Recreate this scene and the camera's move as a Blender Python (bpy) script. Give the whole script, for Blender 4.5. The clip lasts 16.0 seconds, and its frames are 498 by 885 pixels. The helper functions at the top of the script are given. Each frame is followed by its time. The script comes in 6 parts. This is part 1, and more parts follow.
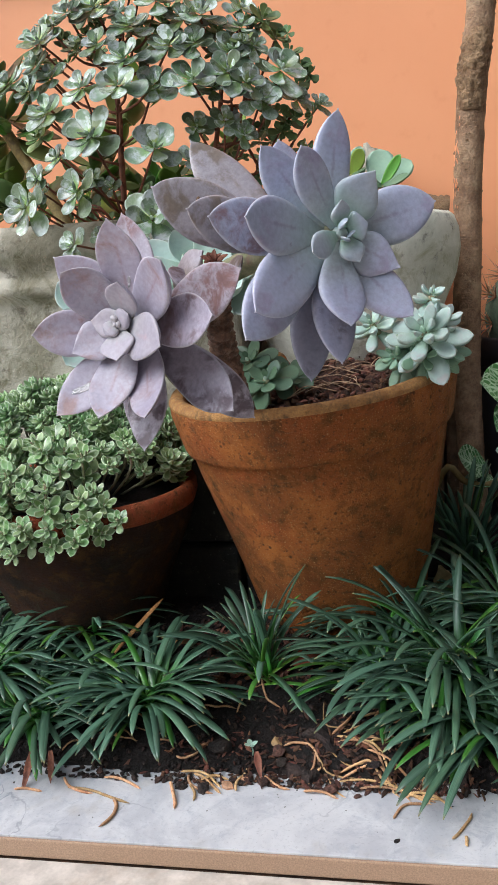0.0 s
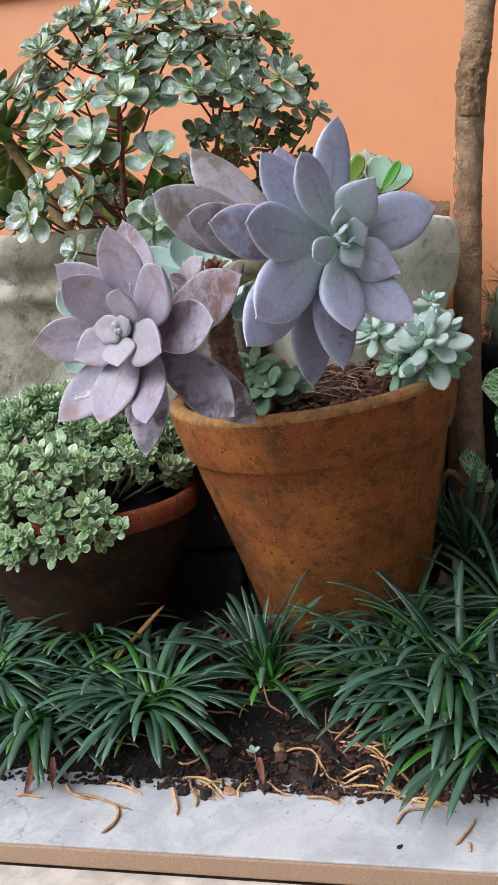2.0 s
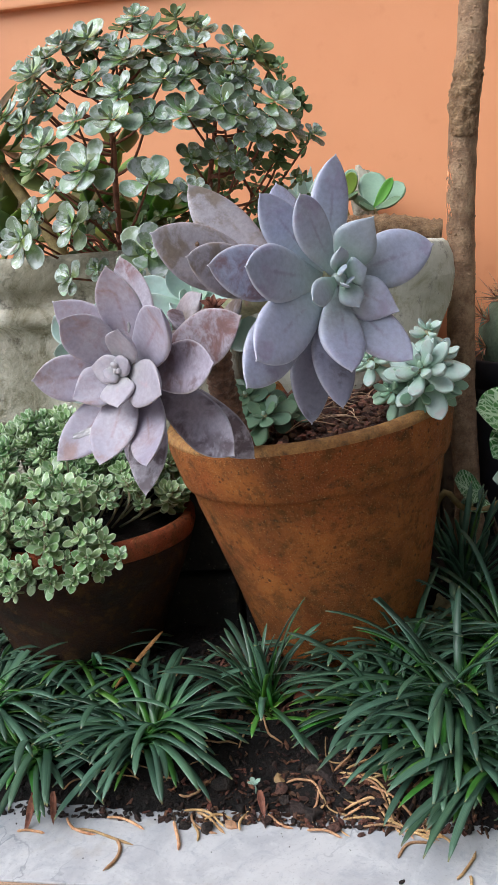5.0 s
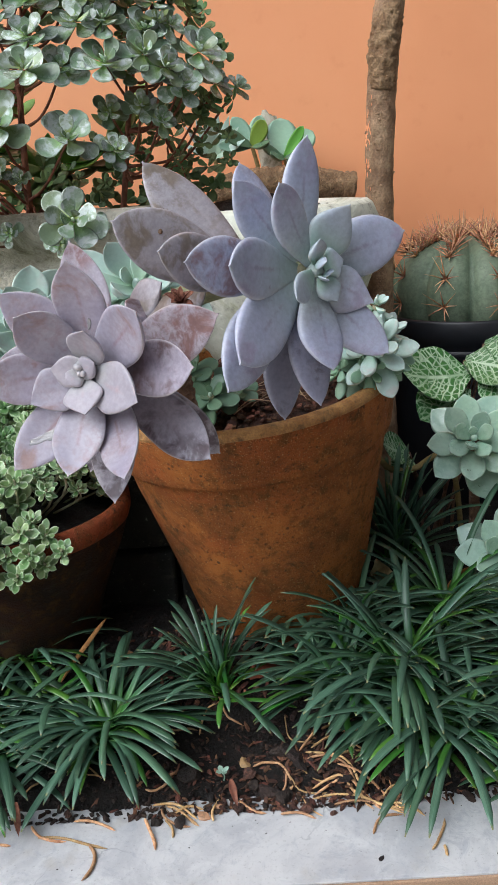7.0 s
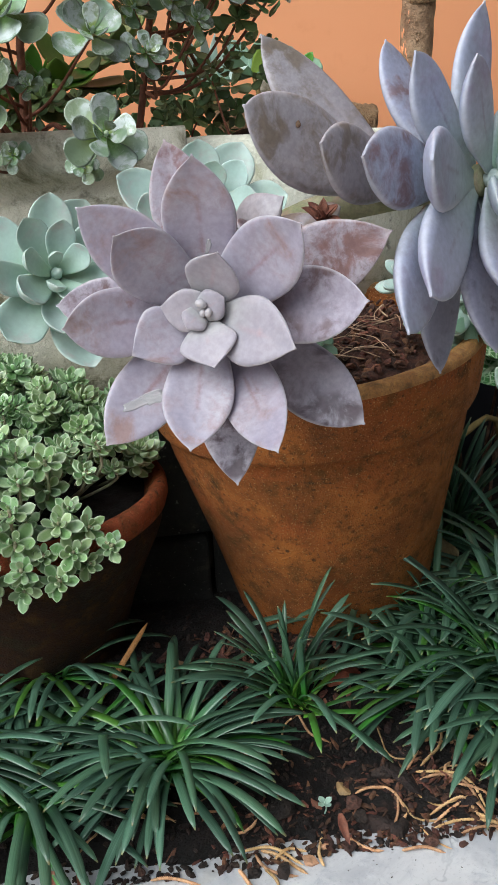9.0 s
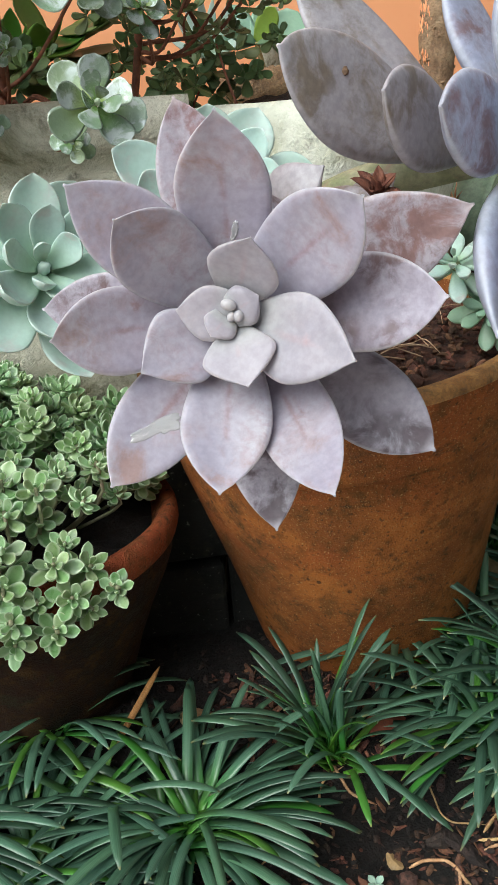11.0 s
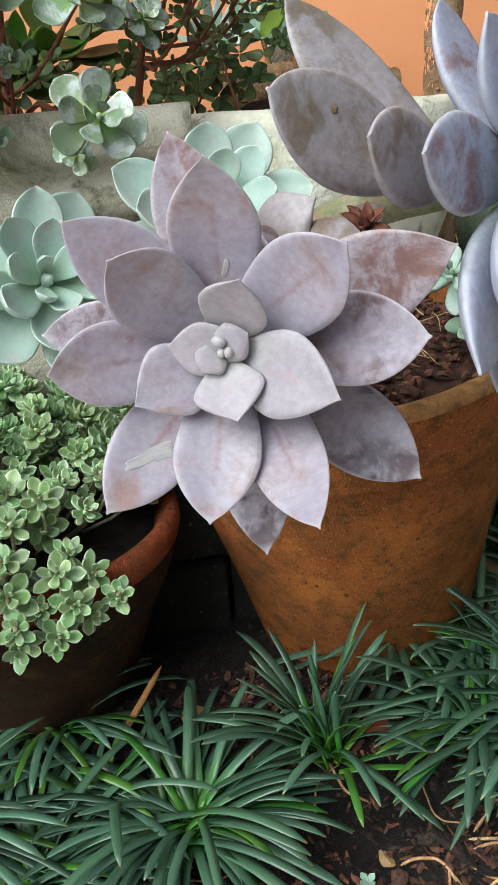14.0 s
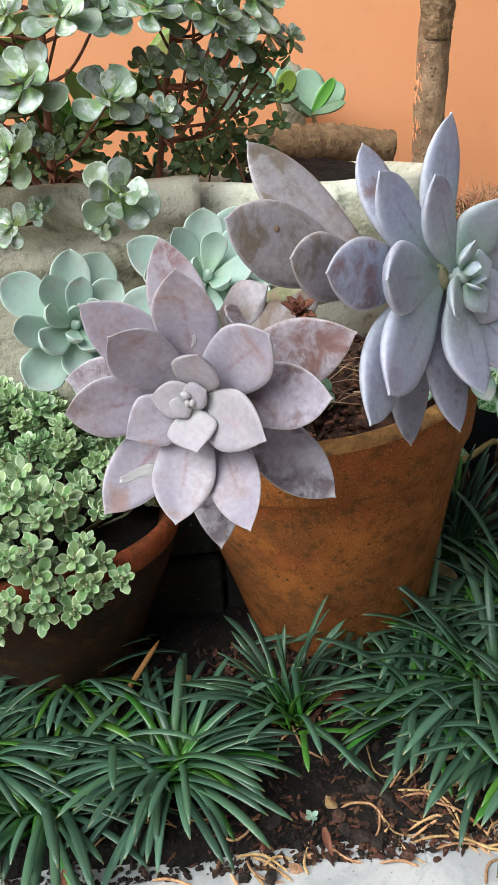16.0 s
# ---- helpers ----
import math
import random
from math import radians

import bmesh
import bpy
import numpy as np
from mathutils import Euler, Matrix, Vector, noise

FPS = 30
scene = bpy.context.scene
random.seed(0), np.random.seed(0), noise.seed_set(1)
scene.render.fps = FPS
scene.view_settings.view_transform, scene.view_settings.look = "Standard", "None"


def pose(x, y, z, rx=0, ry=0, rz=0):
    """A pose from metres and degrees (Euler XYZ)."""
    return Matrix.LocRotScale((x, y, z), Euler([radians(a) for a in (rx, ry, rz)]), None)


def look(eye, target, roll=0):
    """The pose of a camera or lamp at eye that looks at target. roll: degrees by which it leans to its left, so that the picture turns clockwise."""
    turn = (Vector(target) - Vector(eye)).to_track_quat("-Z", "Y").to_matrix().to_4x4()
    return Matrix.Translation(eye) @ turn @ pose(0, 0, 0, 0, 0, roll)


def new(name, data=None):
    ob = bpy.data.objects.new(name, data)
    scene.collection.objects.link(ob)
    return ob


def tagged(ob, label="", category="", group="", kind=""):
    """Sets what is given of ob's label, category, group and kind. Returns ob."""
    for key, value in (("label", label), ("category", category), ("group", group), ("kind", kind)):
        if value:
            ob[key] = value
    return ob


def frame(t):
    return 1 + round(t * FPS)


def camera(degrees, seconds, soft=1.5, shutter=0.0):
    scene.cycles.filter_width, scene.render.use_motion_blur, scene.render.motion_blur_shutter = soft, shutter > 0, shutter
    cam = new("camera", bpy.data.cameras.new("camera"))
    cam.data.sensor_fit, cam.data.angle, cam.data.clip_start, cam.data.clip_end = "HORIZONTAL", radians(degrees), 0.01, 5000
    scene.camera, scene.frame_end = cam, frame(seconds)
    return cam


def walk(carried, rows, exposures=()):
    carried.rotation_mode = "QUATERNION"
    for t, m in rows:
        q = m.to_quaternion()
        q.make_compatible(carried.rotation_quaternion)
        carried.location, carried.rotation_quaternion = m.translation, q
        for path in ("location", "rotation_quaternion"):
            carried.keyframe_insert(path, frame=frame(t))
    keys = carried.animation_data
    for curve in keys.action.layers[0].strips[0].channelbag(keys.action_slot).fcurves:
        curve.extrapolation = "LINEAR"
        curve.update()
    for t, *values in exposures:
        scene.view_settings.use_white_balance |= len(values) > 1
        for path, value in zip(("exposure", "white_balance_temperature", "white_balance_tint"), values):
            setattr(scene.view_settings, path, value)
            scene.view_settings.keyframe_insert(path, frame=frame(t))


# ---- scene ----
cam = camera(33.0, 16.0, soft=1.3)
PATH = [
    (0, (0.002, 0.008, 0.353), (-0.35, 1.932, -0.067), -3.5),
    (0.5, (0.003, 0.008, 0.351), (-0.349, 1.933, -0.063), -3.6),
    (1, (0.001, 0.008, 0.353), (-0.348, 1.933, -0.062), -3.5),
    (1.5, (0.001, 0.008, 0.352), (-0.351, 1.934, -0.057), -3.6),
    (2, (0.002, 0.007, 0.353), (-0.352, 1.933, -0.053), -3.7),
    (2.5, (0.003, 0.006, 0.355), (-0.352, 1.933, -0.047), -3.7),
    (3, (0.005, 0.005, 0.357), (-0.351, 1.931, -0.045), -3.8),
    (3.5, (0.005, 0.006, 0.355), (-0.351, 1.933, -0.044), -3.8),
    (4, (0.004, 0.007, 0.354), (-0.356, 1.935, -0.039), -3.8),
    (4.2, (0.002, 0.011, 0.362), (-0.352, 1.934, -0.058), -3.9),
    (6.3, (-0.036, 0.012, 0.39), (-0.226, 1.961, -0.018), -3.4),
    (6.5, (-0.052, 0.019, 0.397), (-0.193, 1.958, -0.074), -3.3),
    (7, (-0.069, 0.039, 0.42), (-0.082, 1.944, -0.19), -3.7),
    (7.5, (-0.098, 0.053, 0.426), (-0.035, 1.946, -0.217), -3.7),
    (8, (-0.127, 0.065, 0.402), (-0.013, 1.951, -0.253), -3.3),
    (8.5, (-0.163, 0.095, 0.391), (-0.002, 1.973, -0.278), -3.0),
    (9, (-0.186, 0.15, 0.387), (0.036, 2.018, -0.292), -2.8),
    (9.2, (-0.192, 0.167, 0.378), (0.042, 2.032, -0.304), -2.8),
    (11.3, (-0.191, 0.231, 0.377), (0.044, 2.084, -0.339), -4.4),
    (11.5, (-0.188, 0.232, 0.376), (0.052, 2.081, -0.348), -4.5),
    (12, (-0.184, 0.231, 0.378), (0.05, 2.078, -0.354), -4.5),
    (12.5, (-0.189, 0.23, 0.39), (0.038, 2.076, -0.347), -4.5),
    (13, (-0.181, 0.227, 0.396), (0.037, 2.069, -0.352), -4.4),
    (13.5, (-0.181, 0.227, 0.399), (0.025, 2.067, -0.356), -4.4),
    (14, (-0.183, 0.225, 0.397), (0.011, 2.067, -0.358), -4.3),
    (14.5, (-0.182, 0.224, 0.398), (0.002, 2.066, -0.358), -4.1),
    (15, (-0.182, 0.211, 0.403), (-0.008, 2.057, -0.348), -3.9),
    (15.5, (-0.176, 0.173, 0.42), (-0.027, 2.022, -0.327), -3.5),
    (16, (-0.155, 0.124, 0.446), (-0.053, 1.978, -0.298), -3.3),
]
walk(cam, [(t, look(eye, target, roll)) for t, eye, target, roll in PATH],
     exposures=[(0, 0.48, 6050, 9), (4.2, 0.48, 6050, 9), (6.3, 0.40, 6050, 7), (8.5, 0.33, 6050, 5), (9.2, 0.40, 6150, 4), (11.3, 0.56, 6250, 0), (15, 0.56, 6250, 0), (16, 0.60, 6350, 2)])

# ---- world, sun, exposure ----
SUN_EL, SUN_AZ = 48.0, 236.0
world = bpy.data.worlds.new("sky")
scene.world = world
world.use_nodes = True
wn, wl = world.node_tree.nodes, world.node_tree.links
sky = wn.new("ShaderNodeTexSky")
sky.sky_type, sky.sun_disc = "NISHITA", False
sky.sun_elevation, sky.sun_rotation = radians(SUN_EL), radians(SUN_AZ)
sky.air_density, sky.dust_density = 1.0, 4.0
wl.new(sky.outputs[0], wn["Background"].inputs[0])
wn["Background"].inputs[1].default_value = 0.106
sun_data = bpy.data.lights.new("sun", "SUN")
sun_data.energy, sun_data.angle, sun_data.color = 2.15, radians(56), (0.96, 0.98, 1.0)
sun = new("sun", sun_data)
_az, _el = radians(SUN_AZ), radians(SUN_EL)
sun.matrix_world = look((math.sin(_az) * math.cos(_el) * 5, math.cos(_az) * math.cos(_el) * 5, math.sin(_el) * 5), (0, 0.6, 0.2))

# ---- materials ----
def nodes_of(name):
    m = bpy.data.materials.new(name)
    m.use_nodes = True
    return m, m.node_tree.nodes, m.node_tree.links, m.node_tree.nodes["Principled BSDF"]


def mixer(n, l, kind, a, b, fac):
    x = n.new("ShaderNodeMix")
    x.data_type, x.blend_type = "RGBA", kind
    for sock, v in ((x.inputs[0], fac), (x.inputs[6], a), (x.inputs[7], b)):
        if hasattr(v, "is_linked"):
            l.new(v, sock)
        elif isinstance(v, (int, float)):
            sock.default_value = v
        else:
            sock.default_value = (*v, 1)
    return x.outputs[2]


def ramp(n, l, src, lo, hi, a=0.0, b=1.0):
    r = n.new("ShaderNodeMapRange")
    r.interpolation_type = "SMOOTHSTEP"
    l.new(src, r.inputs[0])
    for k, v in zip((1, 2, 3, 4), (lo, hi, a, b)):
        r.inputs[k].default_value = v
    return r.outputs[0]


def math_node(n, l, op, a, b=None):
    m = n.new("ShaderNodeMath")
    m.operation = op
    for sock, v in zip(m.inputs, (a, b)):
        if v is None:
            continue
        if hasattr(v, "is_linked"):
            l.new(v, sock)
        else:
            sock.default_value = v
    return m.outputs[0]


def place_vector(n, l, scatter=True):
    """Object coordinates, shifted from object to object."""
    co = n.new("ShaderNodeTexCoord")
    if not scatter:
        return co.outputs["Object"]
    info = n.new("ShaderNodeObjectInfo")
    mul = n.new("ShaderNodeVectorMath")
    mul.operation = "MULTIPLY_ADD"
    comb = n.new("ShaderNodeCombineXYZ")
    for i in range(3):
        l.new(info.outputs["Random"], comb.inputs[i])
    l.new(comb.outputs[0], mul.inputs[0])
    mul.inputs[1].default_value = (7.3, 3.1, 5.7)
    l.new(co.outputs["Object"], mul.inputs[2])
    return mul.outputs[0]


def noise_tex(n, l, vec, scale, detail=4.0, rough=0.55, distort=0.0):
    t = n.new("ShaderNodeTexNoise")
    l.new(vec, t.inputs["Vector"])
    t.inputs["Scale"].default_value, t.inputs["Detail"].default_value = scale, detail
    t.inputs["Roughness"].default_value, t.inputs["Distortion"].default_value = rough, distort
    return t.outputs["Fac"]


def vary(n, l, colour, hue=0.0, value=0.0, island=False):
    """Shifts hue and value from object to object, or from piece to piece."""
    src = n.new("ShaderNodeNewGeometry").outputs["Random Per Island"] if island else n.new("ShaderNodeObjectInfo").outputs["Random"]
    h = n.new("ShaderNodeHueSaturation")
    l.new(colour, h.inputs["Color"])
    l.new(ramp(n, l, src, 0, 1, 1 - value, 1 + value), h.inputs["Value"])
    l.new(ramp(n, l, math_node(n, l, "FRACT", math_node(n, l, "MULTIPLY", src, 7.0)), 0, 1, 0.5 - hue, 0.5 + hue), h.inputs["Hue"])
    return h.outputs[0]


def bump(n, l, bsdf, height, strength, distance):
    b = n.new("ShaderNodeBump")
    b.inputs["Strength"].default_value, b.inputs["Distance"].default_value = strength, distance
    l.new(height, b.inputs["Height"])
    l.new(b.outputs[0], bsdf.inputs["Normal"])


def surface(name, dark, light, stain=None, big=30.0, fine=300.0, stain_at=(0.5, 0.7), rough=(0.6, 0.9), relief=0.4, depth=0.001,
            hue=0.0, value=0.0, island=False, scatter=True, stain_scale=None):
    """A weathered surface: two colours mixed at two scales, stains of a third, bump from both."""
    m, n, l, b = nodes_of(name)
    v = place_vector(n, l, scatter)
    nb, nf = noise_tex(n, l, v, big, 6, 0.6), noise_tex(n, l, v, fine, 5, 0.65)
    c = mixer(n, l, "MIX", dark, light, ramp(n, l, nb, 0.3, 0.7))
    grain = ramp(n, l, nf, 0.25, 0.75, 0.72, 1.25)
    g = n.new("ShaderNodeCombineColor")
    for i in range(3):
        l.new(grain, g.inputs[i])
    c = mixer(n, l, "MULTIPLY", c, g.outputs[0], 1.0)
    if stain:
        ns = noise_tex(n, l, v, stain_scale or big * 0.6, 7, 0.7, 0.6)
        c = mixer(n, l, "MIX", c, stain, ramp(n, l, ns, *stain_at))
    if hue or value:
        c = vary(n, l, c, hue, value, island)
    l.new(c, b.inputs["Base Color"])
    l.new(ramp(n, l, nf, 0.3, 0.7, *rough), b.inputs["Roughness"])
    h = math_node(n, l, "ADD", math_node(n, l, "MULTIPLY", nb, 1.5), nf)
    bump(n, l, b, h, relief, depth)
    return m


def leaf_surface(name, mid, edge, blotch, blotch_at=(0.56, 0.72), heart=None, heart_amount=0.5, edge_at=(0.90, 1.0), rough=(0.36, 0.54), scale=60.0,
                 hue=0.0, value=0.08, coat=0.0, coat_rough=0.15, relief=0.12, depth=0.0004, sss=0.0, gloss_scale=90.0, island=False, mottled=0.35, rubbed=0.0, heart_to=0.55, streak=0.0, gate=(0.42, 0.58), tip=None, grit=0.05):
    """Fleshy leaf: margin and heart of their own colour, blotches, waxy bloom, fine relief."""
    m, n, l, b = nodes_of(name)
    v = place_vector(n, l)
    uv = n.new("ShaderNodeUVMap")
    sep = n.new("ShaderNodeSeparateXYZ")
    l.new(uv.outputs[0], sep.inputs[0])
    along, across = sep.outputs[0], sep.outputs[1]
    side = math_node(n, l, "MULTIPLY", math_node(n, l, "ABSOLUTE", math_node(n, l, "SUBTRACT", across, 0.5)), 2.0)
    n1, n2, n3 = noise_tex(n, l, v, scale, 6, 0.62, 0.4), noise_tex(n, l, v, scale * 6, 5, 0.6), noise_tex(n, l, v, scale * 0.45, 3, 0.5)
    soft = mixer(n, l, "MIX", mid, edge, ramp(n, l, n3, 0.35, 0.75, 0.0, mottled))
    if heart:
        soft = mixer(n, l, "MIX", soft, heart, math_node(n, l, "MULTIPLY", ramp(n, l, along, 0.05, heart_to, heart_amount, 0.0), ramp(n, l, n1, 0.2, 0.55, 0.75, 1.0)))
    blot = math_node(n, l, "MULTIPLY", ramp(n, l, n1, *blotch_at), ramp(n, l, n3, *gate))
    rub = math_node(n, l, "MULTIPLY", ramp(n, l, noise_tex(n, l, v, scale * 3.2, 6, 0.75, 0.5), 0.40, 0.66), ramp(n, l, n3, gate[0] + 0.06, gate[1] + 0.06, 0.0, rubbed))
    soft = mixer(n, l, "MIX", soft, blotch, math_node(n, l, "MAXIMUM", math_node(n, l, "MULTIPLY", blot, 0.9), rub))
    if streak:
        line = math_node(n, l, "MULTIPLY", ramp(n, l, math_node(n, l, "ADD", side, math_node(n, l, "MULTIPLY", n2, 0.14)), 0.06, 0.20, 1.0, 0.0), ramp(n, l, n1, 0.40, 0.54))
        soft = mixer(n, l, "MIX", soft, blotch, math_node(n, l, "MULTIPLY", math_node(n, l, "MULTIPLY", line, ramp(n, l, along, 0.25, 0.4)), ramp(n, l, along, 0.6, 0.8, streak, 0.0)))
    if tip:
        soft = mixer(n, l, "MIX", soft, tip, math_node(n, l, "MULTIPLY", ramp(n, l, along, 0.52, 0.85), ramp(n, l, n1, 0.46, 0.66, 0.0, 0.8)))
    rim = math_node(n, l, "MAXIMUM", ramp(n, l, side, *edge_at), ramp(n, l, along, 0.93, 1.0))
    soft = mixer(n, l, "MIX", soft, edge, math_node(n, l, "MULTIPLY", rim, 0.7))
    g = n.new("ShaderNodeCombineColor")
    grain = ramp(n, l, n2, 0.28, 0.72, 1 - grit, 1 + grit)
    for i in range(3):
        l.new(grain, g.inputs[i])
    c = mixer(n, l, "MULTIPLY", soft, g.outputs[0], 1.0)
    c = vary(n, l, c, hue, value, island)
    l.new(c, b.inputs["Base Color"])
    l.new(ramp(n, l, n1, 0.3, 0.7, *rough), b.inputs["Roughness"])
    if coat:
        wet = ramp(n, l, noise_tex(n, l, v, gloss_scale, 3, 0.5), 0.5, 0.62, 0.0, coat)
        l.new(wet, b.inputs["Coat Weight"])
        b.inputs["Coat Roughness"].default_value = coat_rough
    if sss:
        b.inputs["Subsurface Weight"].default_value = sss
        b.inputs["Subsurface Radius"].default_value = (0.004, 0.003, 0.002)
        b.inputs["Subsurface Scale"].default_value = 1.0
    bump(n, l, b, math_node(n, l, "ADD", n1, math_node(n, l, "MULTIPLY", n2, 0.35)), relief, depth)
    return m


def blade_surface(name, dark, light, foot, rough=(0.30, 0.42), value=0.3, hue=0.015):
    """Strap leaf with fine lengthwise lines, a fresher foot and a smooth sheen."""
    m, n, l, b = nodes_of(name)
    uv = n.new("ShaderNodeUVMap")
    sep = n.new("ShaderNodeSeparateXYZ")
    l.new(uv.outputs[0], sep.inputs[0])
    info = n.new("ShaderNodeObjectInfo")
    comb = n.new("ShaderNodeCombineXYZ")
    l.new(math_node(n, l, "MULTIPLY", sep.outputs[0], 1.5), comb.inputs[0])
    l.new(math_node(n, l, "MULTIPLY", sep.outputs[1], 9.0), comb.inputs[1])
    l.new(math_node(n, l, "MULTIPLY", info.outputs["Random"], 40.0), comb.inputs[2])
    lines = noise_tex(n, l, comb.outputs[0], 1.6, 3, 0.6)
    c = mixer(n, l, "MIX", dark, light, ramp(n, l, lines, 0.25, 0.80, 0.15, 0.85))
    c = mixer(n, l, "MIX", c, foot, ramp(n, l, sep.outputs[0], 0.04, 0.50, 0.95, 0.0))
    c = mixer(n, l, "MIX", c, (0.30, 0.24, 0.08), ramp(n, l, sep.outputs[0], 0.965, 1.0, 0.0, 0.6))
    c = vary(n, l, c, hue, value)
    l.new(c, b.inputs["Base Color"])
    l.new(ramp(n, l, lines, 0.3, 0.7, *rough), b.inputs["Roughness"])
    b.inputs["Coat Weight"].default_value, b.inputs["Coat Roughness"].default_value = 0.15, 0.25
    bump(n, l, b, lines, 0.12, 0.0006)
    return m


def orange_plaster():
    m, n, l, b = nodes_of("orange_painted_plaster")
    v = place_vector(n, l, False)
    n1, n2, n3 = noise_tex(n, l, v, 3.0, 4), noise_tex(n, l, v, 45.0, 6, 0.55), noise_tex(n, l, v, 320.0, 3)
    c = mixer(n, l, "MIX", (0.84, 0.355, 0.165), (0.90, 0.40, 0.195), ramp(n, l, n1, 0.3, 0.7))
    c = mixer(n, l, "MIX", c, (0.77, 0.30, 0.13), ramp(n, l, n2, 0.58, 0.8, 0, 0.35))
    spots = n.new("ShaderNodeTexVoronoi")
    spots.inputs["Scale"].default_value = 9.0
    l.new(v, spots.inputs["Vector"])
    c = mixer(n, l, "MIX", c, (0.25, 0.09, 0.04), ramp(n, l, spots.outputs["Distance"], 0.02, 0.04, 0.7, 0.0))
    l.new(c, b.inputs["Base Color"])
    b.inputs["Roughness"].default_value = 0.55
    bump(n, l, b, math_node(n, l, "ADD", math_node(n, l, "MULTIPLY", n2, 0.8), math_node(n, l, "MULTIPLY", noise_tex(n, l, v, 12.0, 3), 3.0)), 0.10, 0.003)
    return m


def marble():
    m, n, l, b = nodes_of("grey_white_marble")
    v = place_vector(n, l, False)
    n1 = noise_tex(n, l, v, 11.0, 9, 0.66, 1.8)
    n2 = noise_tex(n, l, v, 12.0, 5, 0.5, 0.5)
    n3 = noise_tex(n, l, v, 420.0, 4, 0.7)
    n4 = noise_tex(n, l, v, 55.0, 8, 0.72, 1.2)
    c = mixer(n, l, "MIX", (0.45, 0.46, 0.49), (0.61, 0.615, 0.63), ramp(n, l, n1, 0.34, 0.62))
    c = mixer(n, l, "MIX", c, (0.35, 0.375, 0.43), ramp(n, l, n4, 0.50, 0.68, 0, 0.55))
    c = mixer(n, l, "MIX", c, (0.66, 0.67, 0.68), ramp(n, l, noise_tex(n, l, v, 38.0, 8, 0.72, 0.8), 0.52, 0.68, 0, 0.6))
    vein = math_node(n, l, "ABSOLUTE", math_node(n, l, "SUBTRACT", n2, 0.5))
    c = mixer(n, l, "MIX", c, (0.20, 0.22, 0.26), math_node(n, l, "MULTIPLY", ramp(n, l, vein, 0.0, 0.008, 0.7, 0.0), ramp(n, l, noise_tex(n, l, v, 7.0, 3), 0.50, 0.62)))
    c = mixer(n, l, "MIX", c, (0.44, 0.39, 0.32), ramp(n, l, noise_tex(n, l, v, 30.0, 6), 0.58, 0.75, 0, 0.35))
    c = mixer(n, l, "MIX", c, (0.27, 0.27, 0.28), ramp(n, l, n3, 0.54, 0.72, 0, 0.45))
    l.new(c, b.inputs["Base Color"])
    l.new(ramp(n, l, n4, 0.3, 0.7, 0.4, 0.65), b.inputs["Roughness"])
    bump(n, l, b, math_node(n, l, "ADD", n3, n4), 0.16, 0.0008)
    return m


def terracotta(name, top, low, moss_amount=0.6, lime=0.7):
    m, n, l, b = nodes_of(name)
    v = place_vector(n, l, False)
    n1, n2 = noise_tex(n, l, v, 16.0, 6, 0.65, 0.5), noise_tex(n, l, v, 70.0, 7, 0.7)
    n3, n4 = noise_tex(n, l, v, 420.0, 4, 0.6), noise_tex(n, l, v, 26.0, 8, 0.75, 1.2)
    b.inputs["Specular IOR Level"].default_value = 0.25
    n5 = noise_tex(n, l, v, 900.0, 3, 0.6)
    c = mixer(n, l, "MIX", low, top, ramp(n, l, n1, 0.30, 0.66))
    c = mixer(n, l, "MIX", c, tuple(k * f for k, f in zip(top, (0.80, 0.55, 0.62))), ramp(n, l, noise_tex(n, l, v, 7.0, 4, 0.6, 0.4), 0.46, 0.66, 0, 0.8))
    c = mixer(n, l, "MIX", c, (0.10, 0.050, 0.016), ramp(n, l, n2, 0.46, 0.68, 0, 0.75))
    c = mixer(n, l, "MIX", c, (0.030, 0.026, 0.013), ramp(n, l, n4, 0.54, 0.70, 0, moss_amount))
    c = mixer(n, l, "MIX", c, (0.045, 0.025, 0.012), ramp(n, l, n3, 0.57, 0.68, 0, 0.65))
    c = mixer(n, l, "MIX", c, (0.56, 0.34, 0.15), ramp(n, l, n5, 0.58, 0.70, 0, lime))
    specks = n.new("ShaderNodeTexVoronoi")
    specks.inputs["Scale"].default_value = 130.0
    l.new(v, specks.inputs["Vector"])
    c = mixer(n, l, "MIX", c, (0.020, 0.014, 0.008), math_node(n, l, "MULTIPLY", ramp(n, l, specks.outputs["Distance"], 0.12, 0.26, 0.8, 0.0), ramp(n, l, n1, 0.42, 0.6)))
    l.new(c, b.inputs["Base Color"])
    l.new(ramp(n, l, n2, 0.3, 0.7, 0.62, 0.9), b.inputs["Roughness"])
    bump(n, l, b, math_node(n, l, "ADD", n2, math_node(n, l, "ADD", math_node(n, l, "MULTIPLY", n3, 0.8), math_node(n, l, "MULTIPLY", n5, 0.9))), 0.85, 0.0020)
    return m


